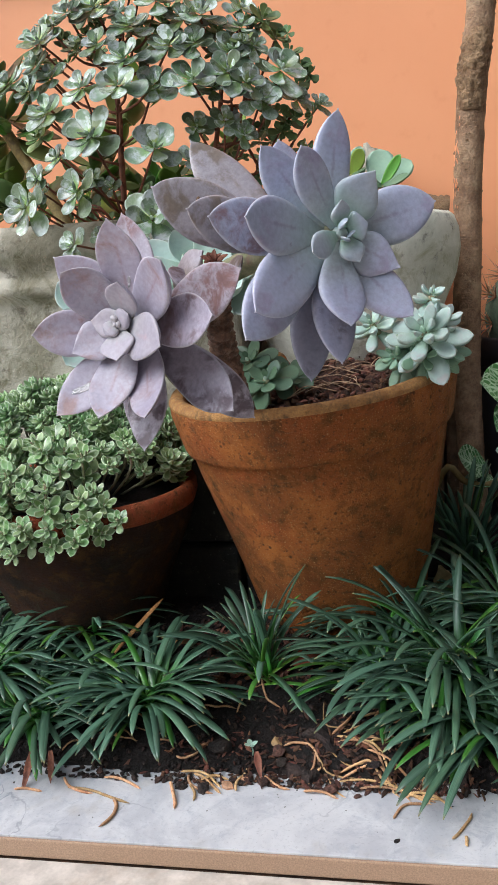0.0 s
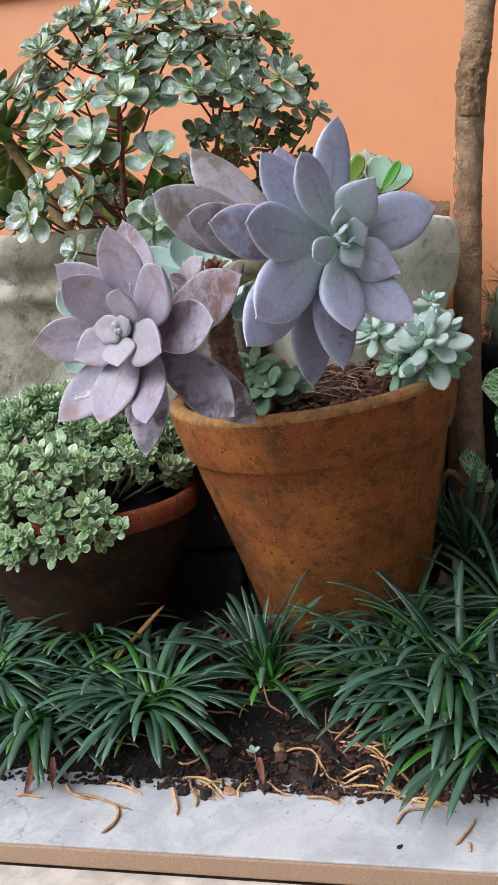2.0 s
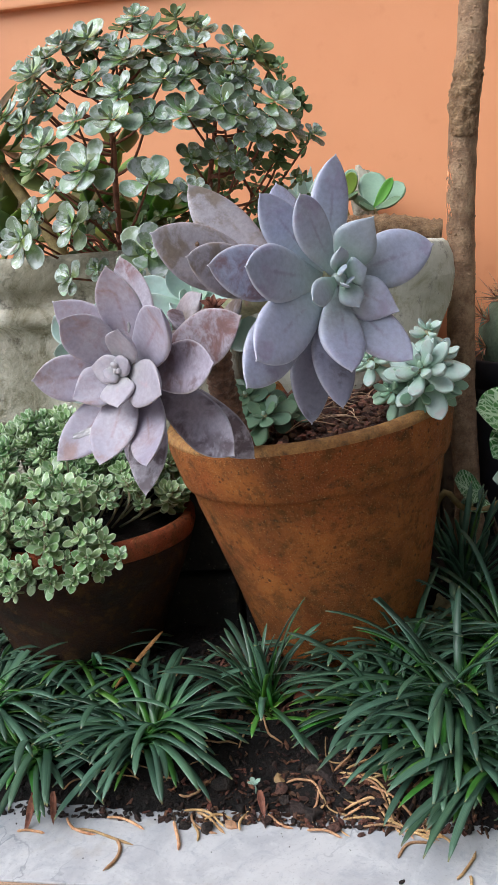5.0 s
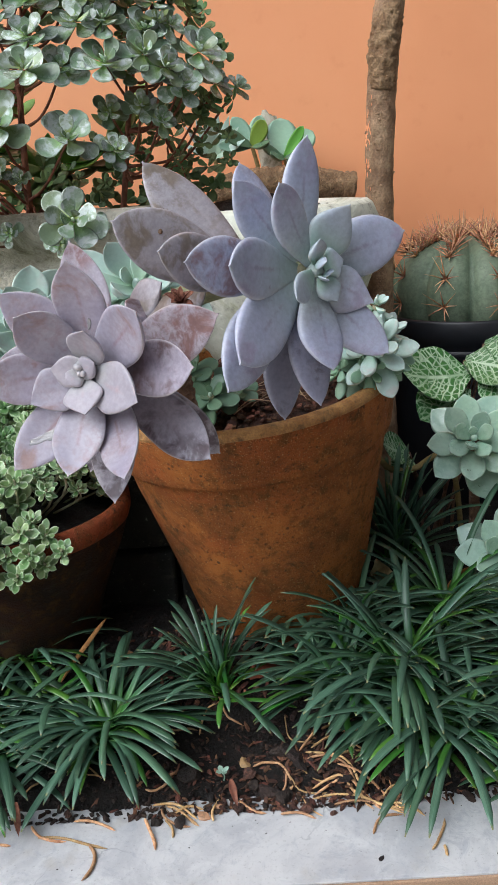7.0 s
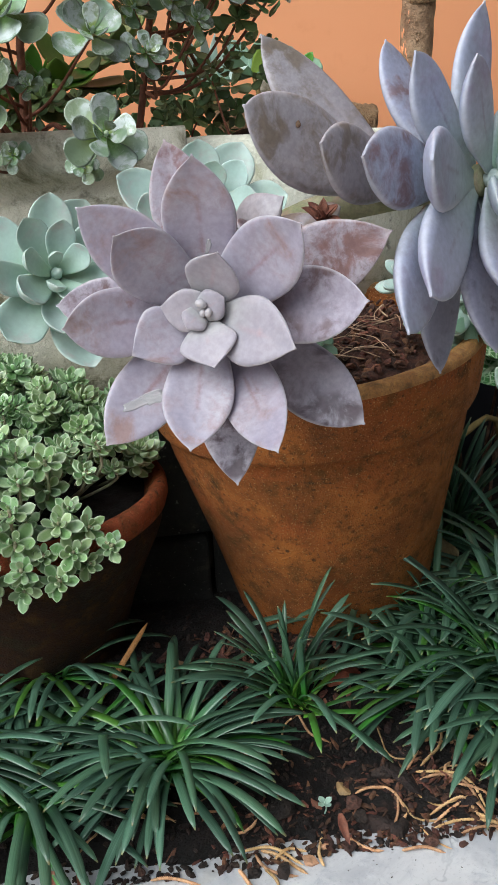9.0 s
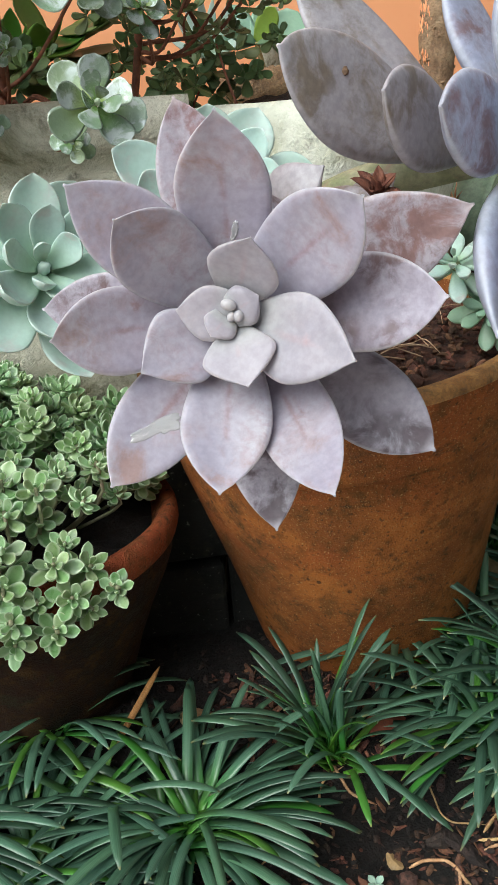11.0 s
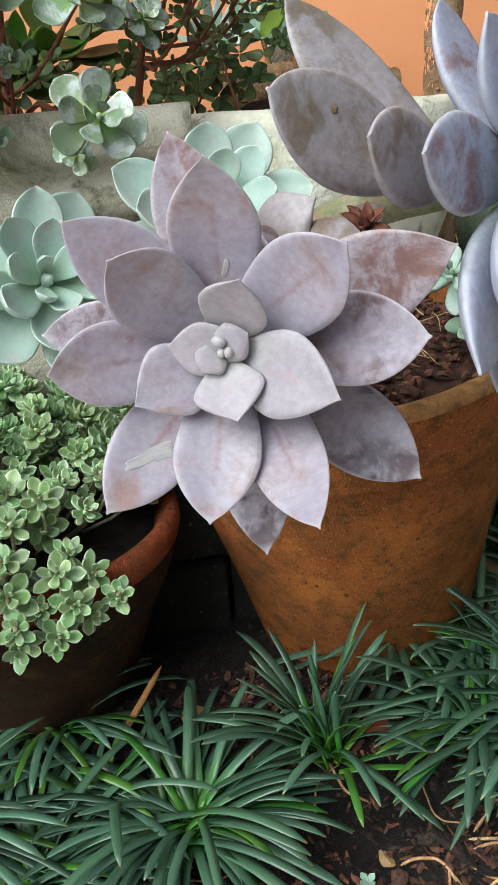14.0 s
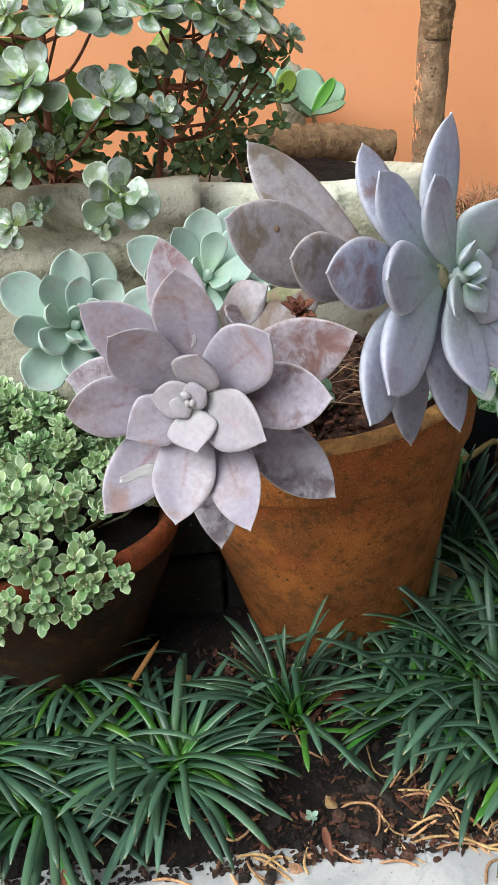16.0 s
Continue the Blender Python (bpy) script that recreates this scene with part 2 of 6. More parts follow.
def concrete(name, a, bb, moss, lichen_amount=0.6):
    m, n, l, b = nodes_of(name)
    v = place_vector(n, l, False)
    n1, n2 = noise_tex(n, l, v, 11.0, 7, 0.65, 0.6), noise_tex(n, l, v, 55.0, 7, 0.7)
    n3, n4 = noise_tex(n, l, v, 300.0, 4, 0.6), noise_tex(n, l, v, 19.0, 8, 0.75, 0.8)
    c = mixer(n, l, "MIX", a, bb, ramp(n, l, n1, 0.33, 0.66))
    c = mixer(n, l, "MIX", c, moss, ramp(n, l, n4, 0.5, 0.68, 0, lichen_amount))
    c = mixer(n, l, "MIX", c, (0.07, 0.06, 0.04), ramp(n, l, n2, 0.54, 0.72, 0, 0.75))
    c = mixer(n, l, "MIX", c, (0.62, 0.60, 0.52), ramp(n, l, n3, 0.62, 0.75, 0, 0.4))
    l.new(c, b.inputs["Base Color"])
    b.inputs["Roughness"].default_value = 0.92
    bump(n, l, b, math_node(n, l, "ADD", math_node(n, l, "MULTIPLY", n2, 1.5), n3), 0.6, 0.003)
    return m


def veined_leaf():
    m, n, l, b = nodes_of("white_veined_leaf")
    uv = n.new("ShaderNodeUVMap")
    sep = n.new("ShaderNodeSeparateXYZ")
    l.new(uv.outputs[0], sep.inputs[0])
    v = place_vector(n, l)
    side = math_node(n, l, "ABSOLUTE", math_node(n, l, "SUBTRACT", sep.outputs[1], 0.5))
    wob = math_node(n, l, "MULTIPLY", noise_tex(n, l, v, 4, 5), 0.16)
    ribs = math_node(n, l, "FRACT", math_node(n, l, "MULTIPLY", math_node(n, l, "ADD", math_node(n, l, "SUBTRACT", sep.outputs[0], math_node(n, l, "MULTIPLY", side, 0.7)), wob), 8.0))
    rib = ramp(n, l, math_node(n, l, "ABSOLUTE", math_node(n, l, "SUBTRACT", ribs, 0.5)), 0.03, 0.20, 1.0, 0.0)
    net = n.new("ShaderNodeTexVoronoi")
    net.feature = "DISTANCE_TO_EDGE"
    net.inputs["Scale"].default_value = 10.0
    l.new(v, net.inputs["Vector"])
    lines = ramp(n, l, net.outputs["Distance"], 0.02, 0.10, 1.0, 0.0)
    white = math_node(n, l, "MAXIMUM", math_node(n, l, "MAXIMUM", rib, ramp(n, l, side, 0.015, 0.05, 1, 0)), math_node(n, l, "MULTIPLY", lines, 0.85))
    c = mixer(n, l, "MIX", (0.045, 0.16, 0.035), (0.52, 0.66, 0.47), math_node(n, l, "MULTIPLY", white, ramp(n, l, noise_tex(n, l, v, 3, 3), 0.3, 0.65, 0.45, 1.0)))
    c = vary(n, l, c, 0.01, 0.15)
    l.new(c, b.inputs["Base Color"])
    b.inputs["Roughness"].default_value = 0.42
    bump(n, l, b, math_node(n, l, "SUBTRACT", 1.0, white), 0.35, 0.03)
    return m


def plain(name, colour, rough, metal=0.0):
    m, n, l, b = nodes_of(name)
    v = place_vector(n, l)
    n1 = noise_tex(n, l, v, 90.0, 5)
    c = mixer(n, l, "MIX", tuple(k * 0.8 for k in colour), tuple(min(1, k * 1.2) for k in colour), ramp(n, l, n1, 0.3, 0.7))
    l.new(c, b.inputs["Base Color"])
    b.inputs["Roughness"].default_value, b.inputs["Metallic"].default_value = rough, metal
    bump(n, l, b, n1, 0.15, 0.001)
    return m


M = dict(
    wall=orange_plaster(), marble=marble(),
    plaster=surface("pale_plaster", (0.40, 0.37, 0.33), (0.48, 0.45, 0.41), big=6, fine=150, scatter=False),
    darkwall=surface("dark_blocker_plaster", (0.10, 0.10, 0.095), (0.18, 0.18, 0.17), big=6, fine=150, scatter=False),
    edge=surface("tan_stone_edge", (0.375, 0.245, 0.16), (0.425, 0.285, 0.19), stain=(0.24, 0.13, 0.07), stain_at=(0.66, 0.80), stain_scale=30, big=5, fine=900, rough=(0.35, 0.5), relief=0.08, scatter=False),
    grout=surface("dirty_grout", (0.05, 0.03, 0.02), (0.16, 0.09, 0.05), big=50, fine=400, relief=0.7, scatter=False),
    soil=surface("dark_damp_soil", (0.004, 0.003, 0.002), (0.015, 0.009, 0.007), stain=(0.040, 0.018, 0.011), stain_at=(0.6, 0.75), big=60, fine=420, rough=(0.8, 0.98), relief=1.0, depth=0.006, scatter=False),
    fibre=surface("reddish_fibrous_potting_soil", (0.03, 0.012, 0.008), (0.13, 0.05, 0.03), stain=(0.22, 0.10, 0.06), stain_at=(0.58, 0.72), big=110, fine=500, rough=(0.85, 0.98), relief=1.0, depth=0.004, scatter=False),
    crumb=surface("soil_crumbs_and_bark", (0.009, 0.005, 0.004), (0.035, 0.018, 0.012), big=80, fine=500, relief=0.8, depth=0.002, hue=0.015, value=0.6, island=True, scatter=False),
    redcrumb=surface("red_brown_bark_crumbs", (0.045, 0.018, 0.011), (0.16, 0.065, 0.036), big=120, fine=500, relief=0.8, depth=0.002, hue=0.015, value=0.6, island=True, scatter=False),
    pot=terracotta("weathered_terracotta", (0.42, 0.140, 0.030), (0.20, 0.064, 0.016), 0.7),
    # moss, plus the stonecrop's shadow put into a nearly black clay
    oldpot=terracotta("mossy_shaded_terracotta", (0.040, 0.014, 0.007), (0.006, 0.005, 0.004), 0.95, 0.03),
    rimclay=terracotta("damp_orange_clay", (0.34, 0.085, 0.028), (0.17, 0.045, 0.018), 0.85, 0.3),
    rimlime=surface("lime_crusted_terracotta_lip", (0.30, 0.135, 0.042), (0.47, 0.25, 0.08), stain=(0.12, 0.07, 0.03), big=110, fine=700, relief=0.8, depth=0.002, scatter=False),
    concrete=concrete("weathered_concrete", (0.27, 0.25, 0.18), (0.58, 0.55, 0.46), (0.12, 0.11, 0.05), 0.85),
    stone=concrete("lichen_grey_stone", (0.60, 0.61, 0.50), (0.86, 0.86, 0.76), (0.30, 0.30, 0.10), 0.55),
    darkstone=concrete("shade_dark_mossy_block", (0.012, 0.012, 0.010), (0.035, 0.034, 0.030), (0.010, 0.012, 0.006), 0.7),
    blockstone=concrete("brown_weathered_block", (0.16, 0.11, 0.07), (0.30, 0.22, 0.15), (0.06, 0.05, 0.03), 0.6),
    bark=surface("grey_brown_bark", (0.22, 0.125, 0.07), (0.44, 0.29, 0.175), stain=(0.50, 0.36, 0.22), stain_at=(0.52, 0.74), big=60, fine=380, relief=0.9, depth=0.003, scatter=False),
    knot=surface("rough_bark_knot", (0.22, 0.125, 0.062), (0.42, 0.275, 0.15), stain_at=(0.56, 0.72), stain=(0.12, 0.07, 0.035), big=90, fine=420, relief=1.0, depth=0.004, scatter=False),
    twig=surface("red_brown_twig_bark", (0.12, 0.042, 0.024), (0.27, 0.105, 0.06), big=80, fine=400, relief=0.6),
    yellowstem=surface("ochre_stem", (0.24, 0.17, 0.055), (0.36, 0.28, 0.12), stain=(0.12, 0.08, 0.04), big=50, fine=300, relief=0.5),
    fleshstem=surface("ringed_brown_succulent_stem", (0.085, 0.040, 0.024), (0.25, 0.135, 0.085), stain=(0.36, 0.25, 0.19), big=120, fine=400, relief=0.9, depth=0.002),
    greenstem=surface("grey_green_stem", (0.20, 0.22, 0.11), (0.34, 0.33, 0.21), stain=(0.30, 0.2, 0.15), big=90, fine=400, relief=0.4),
    mauve=leaf_surface("mauve_waxy_leaf", rubbed=0.42, gate=(0.36, 0.56), mottled=0.45, streak=0.55, tip=(0.30, 0.195, 0.18), mid=(0.338, 0.305, 0.385), edge=(0.49, 0.47, 0.52), blotch=(0.26, 0.145, 0.15), blotch_at=(0.55, 0.72), heart=(0.42, 0.39, 0.44), heart_amount=0.5, hue=0.008, value=0.05, grit=0.1, sss=0.08, relief=0.07),
    mauvepale=leaf_surface("pale_mauve_inner_leaf", rubbed=0.12, streak=0.3, mid=(0.315, 0.285, 0.340), edge=(0.46, 0.43, 0.46), blotch=(0.42, 0.29, 0.30), blotch_at=(0.62, 0.76), heart=(0.36, 0.37, 0.36), heart_amount=0.7, hue=0.006, value=0.04, grit=0.1, sss=0.08, relief=0.05),
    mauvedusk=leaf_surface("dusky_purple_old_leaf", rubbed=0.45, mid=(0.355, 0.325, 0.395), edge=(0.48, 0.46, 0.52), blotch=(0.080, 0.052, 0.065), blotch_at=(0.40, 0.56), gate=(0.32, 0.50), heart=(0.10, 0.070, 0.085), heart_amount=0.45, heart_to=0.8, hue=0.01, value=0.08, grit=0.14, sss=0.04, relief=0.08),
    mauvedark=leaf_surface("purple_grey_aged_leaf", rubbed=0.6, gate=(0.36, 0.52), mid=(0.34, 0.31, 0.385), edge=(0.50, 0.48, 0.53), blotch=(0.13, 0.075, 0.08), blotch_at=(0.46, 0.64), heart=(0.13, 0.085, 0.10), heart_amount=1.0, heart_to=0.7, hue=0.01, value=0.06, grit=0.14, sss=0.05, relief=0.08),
    mauvered=leaf_surface("red_blotched_mauve_leaf", rubbed=0.7, gate=(0.34, 0.50), mid=(0.36, 0.325, 0.385), edge=(0.47, 0.42, 0.45), blotch=(0.20, 0.095, 0.09), blotch_at=(0.44, 0.60), hue=0.01, value=0.06, grit=0.14, sss=0.05, relief=0.08),
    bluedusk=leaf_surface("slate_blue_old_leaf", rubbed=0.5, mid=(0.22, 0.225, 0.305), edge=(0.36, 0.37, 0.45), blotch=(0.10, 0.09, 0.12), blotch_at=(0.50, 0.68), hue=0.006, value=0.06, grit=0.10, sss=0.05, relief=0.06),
    blue=leaf_surface("blue_lilac_waxy_leaf", rubbed=0.25, tip=(0.33, 0.29, 0.42), streak=0.4, mid=(0.355, 0.380, 0.515), mottled=0.5, heart_to=0.7, edge=(0.50, 0.52, 0.61), blotch=(0.20, 0.13, 0.19), blotch_at=(0.64, 0.78), heart=(0.38, 0.47, 0.44), heart_amount=0.85, hue=0.006, value=0.05, grit=0.1, sss=0.08, relief=0.06),
    bluespot=leaf_surface("brown_blotched_blue_leaf", rubbed=0.5, gate=(0.34, 0.50), tip=(0.27, 0.18, 0.20), mid=(0.345, 0.365, 0.490), edge=(0.50, 0.52, 0.61), blotch=(0.20, 0.12, 0.12), blotch_at=(0.50, 0.64), heart=(0.38, 0.45, 0.45), heart_amount=0.6, hue=0.006, value=0.05, grit=0.12, sss=0.06, relief=0.07),
    bluegreen=leaf_surface("grey_green_inner_leaf", (0.35, 0.40, 0.48), (0.50, 0.55, 0.57), (0.24, 0.26, 0.28), (0.7, 0.85), heart=(0.31, 0.46, 0.36), heart_amount=0.9, heart_to=0.75, hue=0.006, value=0.06, grit=0.1, sss=0.08, relief=0.05),
    bluebrown=leaf_surface("grey_brown_aged_leaf", rubbed=0.6, gate=(0.30, 0.50), mid=(0.360, 0.338, 0.375), edge=(0.47, 0.45, 0.50), blotch=(0.19, 0.145, 0.11), blotch_at=(0.44, 0.62), heart=(0.20, 0.15, 0.14), heart_amount=0.45, heart_to=0.9, hue=0.008, value=0.06, grit=0.14, sss=0.05, relief=0.08),
    aqua=leaf_surface("pale_blue_green_leaf", (0.37, 0.505, 0.455), (0.58, 0.68, 0.64), (0.28, 0.42, 0.34), (0.62, 0.80), heart=(0.33, 0.49, 0.33), heart_amount=0.75, heart_to=0.7, tip=(0.44, 0.43, 0.42), mottled=0.5, hue=0.015, value=0.12, sss=0.08, scale=2.6, gloss_scale=4, relief=0.04),
    jadelet=leaf_surface("plump_green_leaf", (0.24, 0.40, 0.28), (0.42, 0.56, 0.43), (0.28, 0.22, 0.16), (0.66, 0.85), hue=0.02, value=0.15, coat=0.3, sss=0.08, scale=2.0, gloss_scale=3, relief=0.04),
    paleros=leaf_surface("pale_green_wet_leaf", (0.31, 0.47, 0.36), (0.54, 0.66, 0.57), (0.32, 0.36, 0.28), (0.7, 0.85), hue=0.015, value=0.12, coat=0.8, coat_rough=0.08, rough=(0.22, 0.38), sss=0.15, scale=2.4, gloss_scale=3.0, relief=0.05),
    # whitish blotches and silvery margin paint the sky's sheen on wet leaves
    shrub=leaf_surface("wet_grey_green_leaf_painted_sheen", (0.215, 0.305, 0.185), (0.42, 0.49, 0.42), (0.60, 0.66, 0.66), (0.44, 0.56), heart=(0.25, 0.38, 0.09), heart_amount=0.95, heart_to=0.7, edge_at=(0.80, 1.0), rough=(0.22, 0.42), scale=2.2, hue=0.025, value=0.42, coat=1.0, coat_rough=0.06, gloss_scale=2.2, mottled=0.6, relief=0.4, depth=0.0012),
    shrubolive=leaf_surface("olive_spoon_leaf", (0.115, 0.175, 0.05), (0.22, 0.30, 0.10), (0.30, 0.30, 0.10), (0.58, 0.75), hue=0.03, value=0.35, coat=0.7, coat_rough=0.1, scale=2.2, gloss_scale=2.4, relief=0.06),
    shrubgreen=leaf_surface("dull_green_leaf", (0.11, 0.20, 0.12), (0.22, 0.33, 0.21), (0.16, 0.15, 0.08), (0.6, 0.8), hue=0.02, value=0.2, coat=0.5, scale=2.4, gloss_scale=3, relief=0.05),
    shrubdark=leaf_surface("shade_green_spoon_leaf", (0.10, 0.16, 0.05), (0.20, 0.27, 0.12), (0.12, 0.09, 0.04), (0.6, 0.75), rough=(0.35, 0.6), scale=90, hue=0.03, value=0.3, island=True),
    bright=leaf_surface("yellow_green_leaf", (0.14, 0.29, 0.040), (0.23, 0.39, 0.08), (0.30, 0.28, 0.05), (0.62, 0.8), hue=0.03, value=0.3, coat=0.3, scale=2.5, gloss_scale=3, relief=0.06),
    sedum=leaf_surface("variegated_stonecrop_leaf", (0.19, 0.33, 0.12), (0.58, 0.68, 0.48), (0.26, 0.40, 0.22), (0.5, 0.7), edge_at=(0.40, 0.98), rough=(0.25, 0.45), scale=2.0, hue=0.02, value=0.22, coat=1.0, coat_rough=0.07, gloss_scale=2.0, relief=0.06),
    grass=blade_surface("dark_blue_green_blade", (0.032, 0.086, 0.046), (0.112, 0.212, 0.140), (0.06, 0.21, 0.018), rough=(0.28, 0.42)),
    grassbright=blade_surface("fresh_green_blade", (0.045, 0.15, 0.022), (0.08, 0.23, 0.035), (0.12, 0.30, 0.03), value=0.2),
    dryblade=surface("dry_orange_blade", (0.36, 0.15, 0.04), (0.55, 0.28, 0.09), big=80, fine=300, rough=(0.5, 0.8)),
    straw=surface("tan_dry_twig", (0.46, 0.25, 0.11), (0.68, 0.44, 0.23), stain=(0.27, 0.12, 0.05), stain_at=(0.56, 0.7), big=160, fine=700, relief=0.9, depth=0.0006, hue=0.012, value=0.25),
    palestraw=surface("pale_straw", (0.24, 0.13, 0.075), (0.50, 0.35, 0.23), big=120, fine=380, value=0.4),
    chip=surface("dark_bark_chip", (0.014, 0.010, 0.009), (0.055, 0.034, 0.028), stain=(0.11, 0.09, 0.085), stain_at=(0.6, 0.75), big=120, fine=500, relief=1.0, depth=0.003, hue=0.02, value=0.5),
    redchip=surface("red_brown_bark_chip", (0.05, 0.022, 0.016), (0.15, 0.07, 0.05), stain=(0.03, 0.018, 0.014), big=140, fine=500, relief=1.0, depth=0.003, value=0.4),
    tile=surface("cream_floor_tile", (0.52, 0.46, 0.40), (0.60, 0.55, 0.49), stain=(0.42, 0.33, 0.25), stain_at=(0.6, 0.8), big=14, fine=60, rough=(0.4, 0.6), relief=0.15),
    tanchip=surface("tan_stone_chip", (0.42, 0.24, 0.10), (0.6, 0.4, 0.22), big=90, fine=400, hue=0.02, value=0.25),
    brickred=surface("red_brick_shard", (0.15, 0.035, 0.017), (0.24, 0.065, 0.03), big=60, fine=300),
    cactus=surface("dull_green_cactus_skin", (0.11, 0.155, 0.10), (0.175, 0.225, 0.150), stain=(0.15, 0.17, 0.11), stain_at=(0.55, 0.75), big=40, fine=260, rough=(0.55, 0.75), relief=0.2, scatter=False),
    spine=surface("red_brown_spine", (0.42, 0.17, 0.08), (0.68, 0.42, 0.25), big=150, fine=500, hue=0.02, value=0.35, island=True),
    plastic=plain("black_plastic", (0.012, 0.013, 0.017), 0.45),
    veined=veined_leaf(),
    petal=surface("shrivelled_brown_bud", (0.13, 0.04, 0.025), (0.30, 0.12, 0.07), big=150, fine=500, relief=0.8),
    deadleaf=surface("dead_tan_leaf", (0.30, 0.23, 0.11), (0.46, 0.37, 0.2), stain=(0.15, 0.09, 0.04), big=60, fine=300),
)
# only partly clear: its white base paints the sky's reflection
film = bpy.data.materials.new("white_glint_water_film")
film.use_nodes = True
_b = film.node_tree.nodes["Principled BSDF"]
_b.inputs["Base Color"].default_value = (0.98, 0.98, 0.98, 1)
_b.inputs["Roughness"].default_value, _b.inputs["Transmission Weight"].default_value, _b.inputs["IOR"].default_value = 0.05, 0.70, 1.40
M["film"] = film
water = bpy.data.materials.new("clear_water")
water.use_nodes = True
_b = water.node_tree.nodes["Principled BSDF"]
_b.inputs["Base Color"].default_value = (1, 1, 1, 1)
_b.inputs["Roughness"].default_value, _b.inputs["IOR"].default_value, _b.inputs["Transmission Weight"].default_value = 0.02, 1.33, 1.0
M["water"] = water

# ---- mesh helpers ----
V = Vector
rnd = random.Random(11)


def mesh_of(name, verts, faces, material, uvs=None, smooth=True):
    me = bpy.data.meshes.new(name)
    me.from_pydata([tuple(v) for v in verts], [], faces)
    me.materials.append(material)
    if smooth:
        me.polygons.foreach_set("use_smooth", [True] * len(me.polygons))
    if uvs is not None:
        layer = me.uv_layers.new(name="UVMap")
        loops = np.empty(len(me.loops), dtype=np.int32)
        me.loops.foreach_get("vertex_index", loops)
        layer.data.foreach_set("uv", np.asarray(uvs, dtype=np.float32)[loops].ravel())
    me.update()
    return me


def child(name, me, parent, matrix=None, label="", kind=""):
    ob = new(name, me)
    ob.parent = parent
    if matrix is not None:
        ob.matrix_basis = matrix
    if label:
        ob["label"] = label
    if kind:
        ob["kind"] = kind
    return ob


def part(name, bm, material, parent, label=""):
    me = bpy.data.meshes.new(name)
    bm.to_mesh(me)
    bm.free()
    me.materials.append(material)
    return child(name, me, parent, None, label)


def empty(name, at=(0, 0, 0)):
    ob = new(name)
    ob.location = at
    ob.empty_display_size = 0.02
    return ob


def frame_to(origin, along, up):
    """Pose whose y axis runs along, and whose z axis lies nearest to up."""
    y = V(along).normalized()
    x = y.cross(V(up))
    if x.length < 1e-5:
        x = y.cross(V((0.3, 0.5, 0.8)))
    x.normalize()
    z = x.cross(y)
    m = Matrix((x, y, z)).transposed().to_4x4()
    m.translation = V(origin)
    return m


def leaf_grid(L=1.0, W=0.5, T=0.12, peak=0.6, base=0.35, bend=0.1, cup=0.15, point=1.7, sharp=0.9, nu=14, nv=7, wave=0.0, bulge=0.22, fold=0.0, seed=0):
    """Fleshy leaf along +y: margin at full width, hollow upper face, keeled lower face, pointed tip."""
    r = random.Random(seed)
    ph = [r.uniform(0, 6.28) for _ in range(4)]
    verts, uvs, faces = [], [], []
    ring = 2 * nv - 2
    for i in range(nu):
        u = i / (nu - 1)
        u = 1 - (1 - u ** 0.95) ** 1.2
        uu = min(u, 0.992)
        if uu < peak:
            f = base + (1 - base) * math.sin(math.pi / 2 * uu / peak) ** 1.25
        else:
            s = (uu - peak) / (1 - peak)
            f = max(0.0, 1 - (s / 0.97) ** point) ** sharp
            if s > 0.85:
                f = max(f, 0.02, 1.4 * (1 - s))
        w = W / 2 * f * (1 + wave * math.sin(u * 9 + ph[0]))
        th = T * (0.45 + 0.55 * math.sin(math.pi * min(1, u * 1.05))) * min(1.0, (0.25 + f))
        zc = -bend * L * 4 * u * (1 - u) * 0.5
        xc = wave * W * 0.4 * math.sin(u * 4 + ph[1])
        if u >= 1:
            w, th = W * 0.012, T * 0.1
        row = []
        for j in range(nv):
            row.append((-math.cos(math.pi * j / (nv - 1)), 1))
        for j in range(nv - 2, 0, -1):
            row.append((-math.cos(math.pi * j / (nv - 1)), -1))
        for s, side in row:
            h = cup * w * 2 * (s * s - 0.35) + fold * w * (abs(s) ** 1.4 - 0.4) * min(1.0, u * 3)
            if side > 0:
                h += bulge * th * max(0.0, 1 - s ** 6) ** 0.5
            else:
                h -= th * max(0.0, 1 - abs(s) ** 2.2) ** 0.65
            h += wave * W * 0.12 * math.sin(u * 7 + s * 3 + ph[2])
            verts.append((xc + w * s, u * L, zc + h))
            uvs.append((u, s * 0.5 + 0.5))
    for i in range(nu - 1):
        for j in range(ring):
            a, b = i * ring + j, i * ring + (j + 1) % ring
            faces.append((a, b, b + ring, a + ring))
    faces.append(tuple(range(ring))[::-1])
    faces.append(tuple(range((nu - 1) * ring, nu * ring)))
    return np.array(verts), uvs, faces


def leaf_mesh(name, material, **kw):
    v, uv, f = leaf_grid(**kw)
    return mesh_of(name, v, f, material, uv)


class Pile:
    """Gathers transformed copies of small shapes into one mesh."""

    def __init__(self):
        self.v, self.f, self.uv, self.n = [], [], [], 0

    def add(self, shape, m):
        v, uv, f = shape
        a = np.array(m)
        self.v.append(v @ a[:3, :3].T + a[:3, 3])
        self.uv += uv
        self.f += [tuple(k + self.n for k in face) for face in f]
        self.n += len(v)

    def mesh(self, name, material, smooth=True):
        return mesh_of(name, np.vstack(self.v), self.f, material, self.uv, smooth)


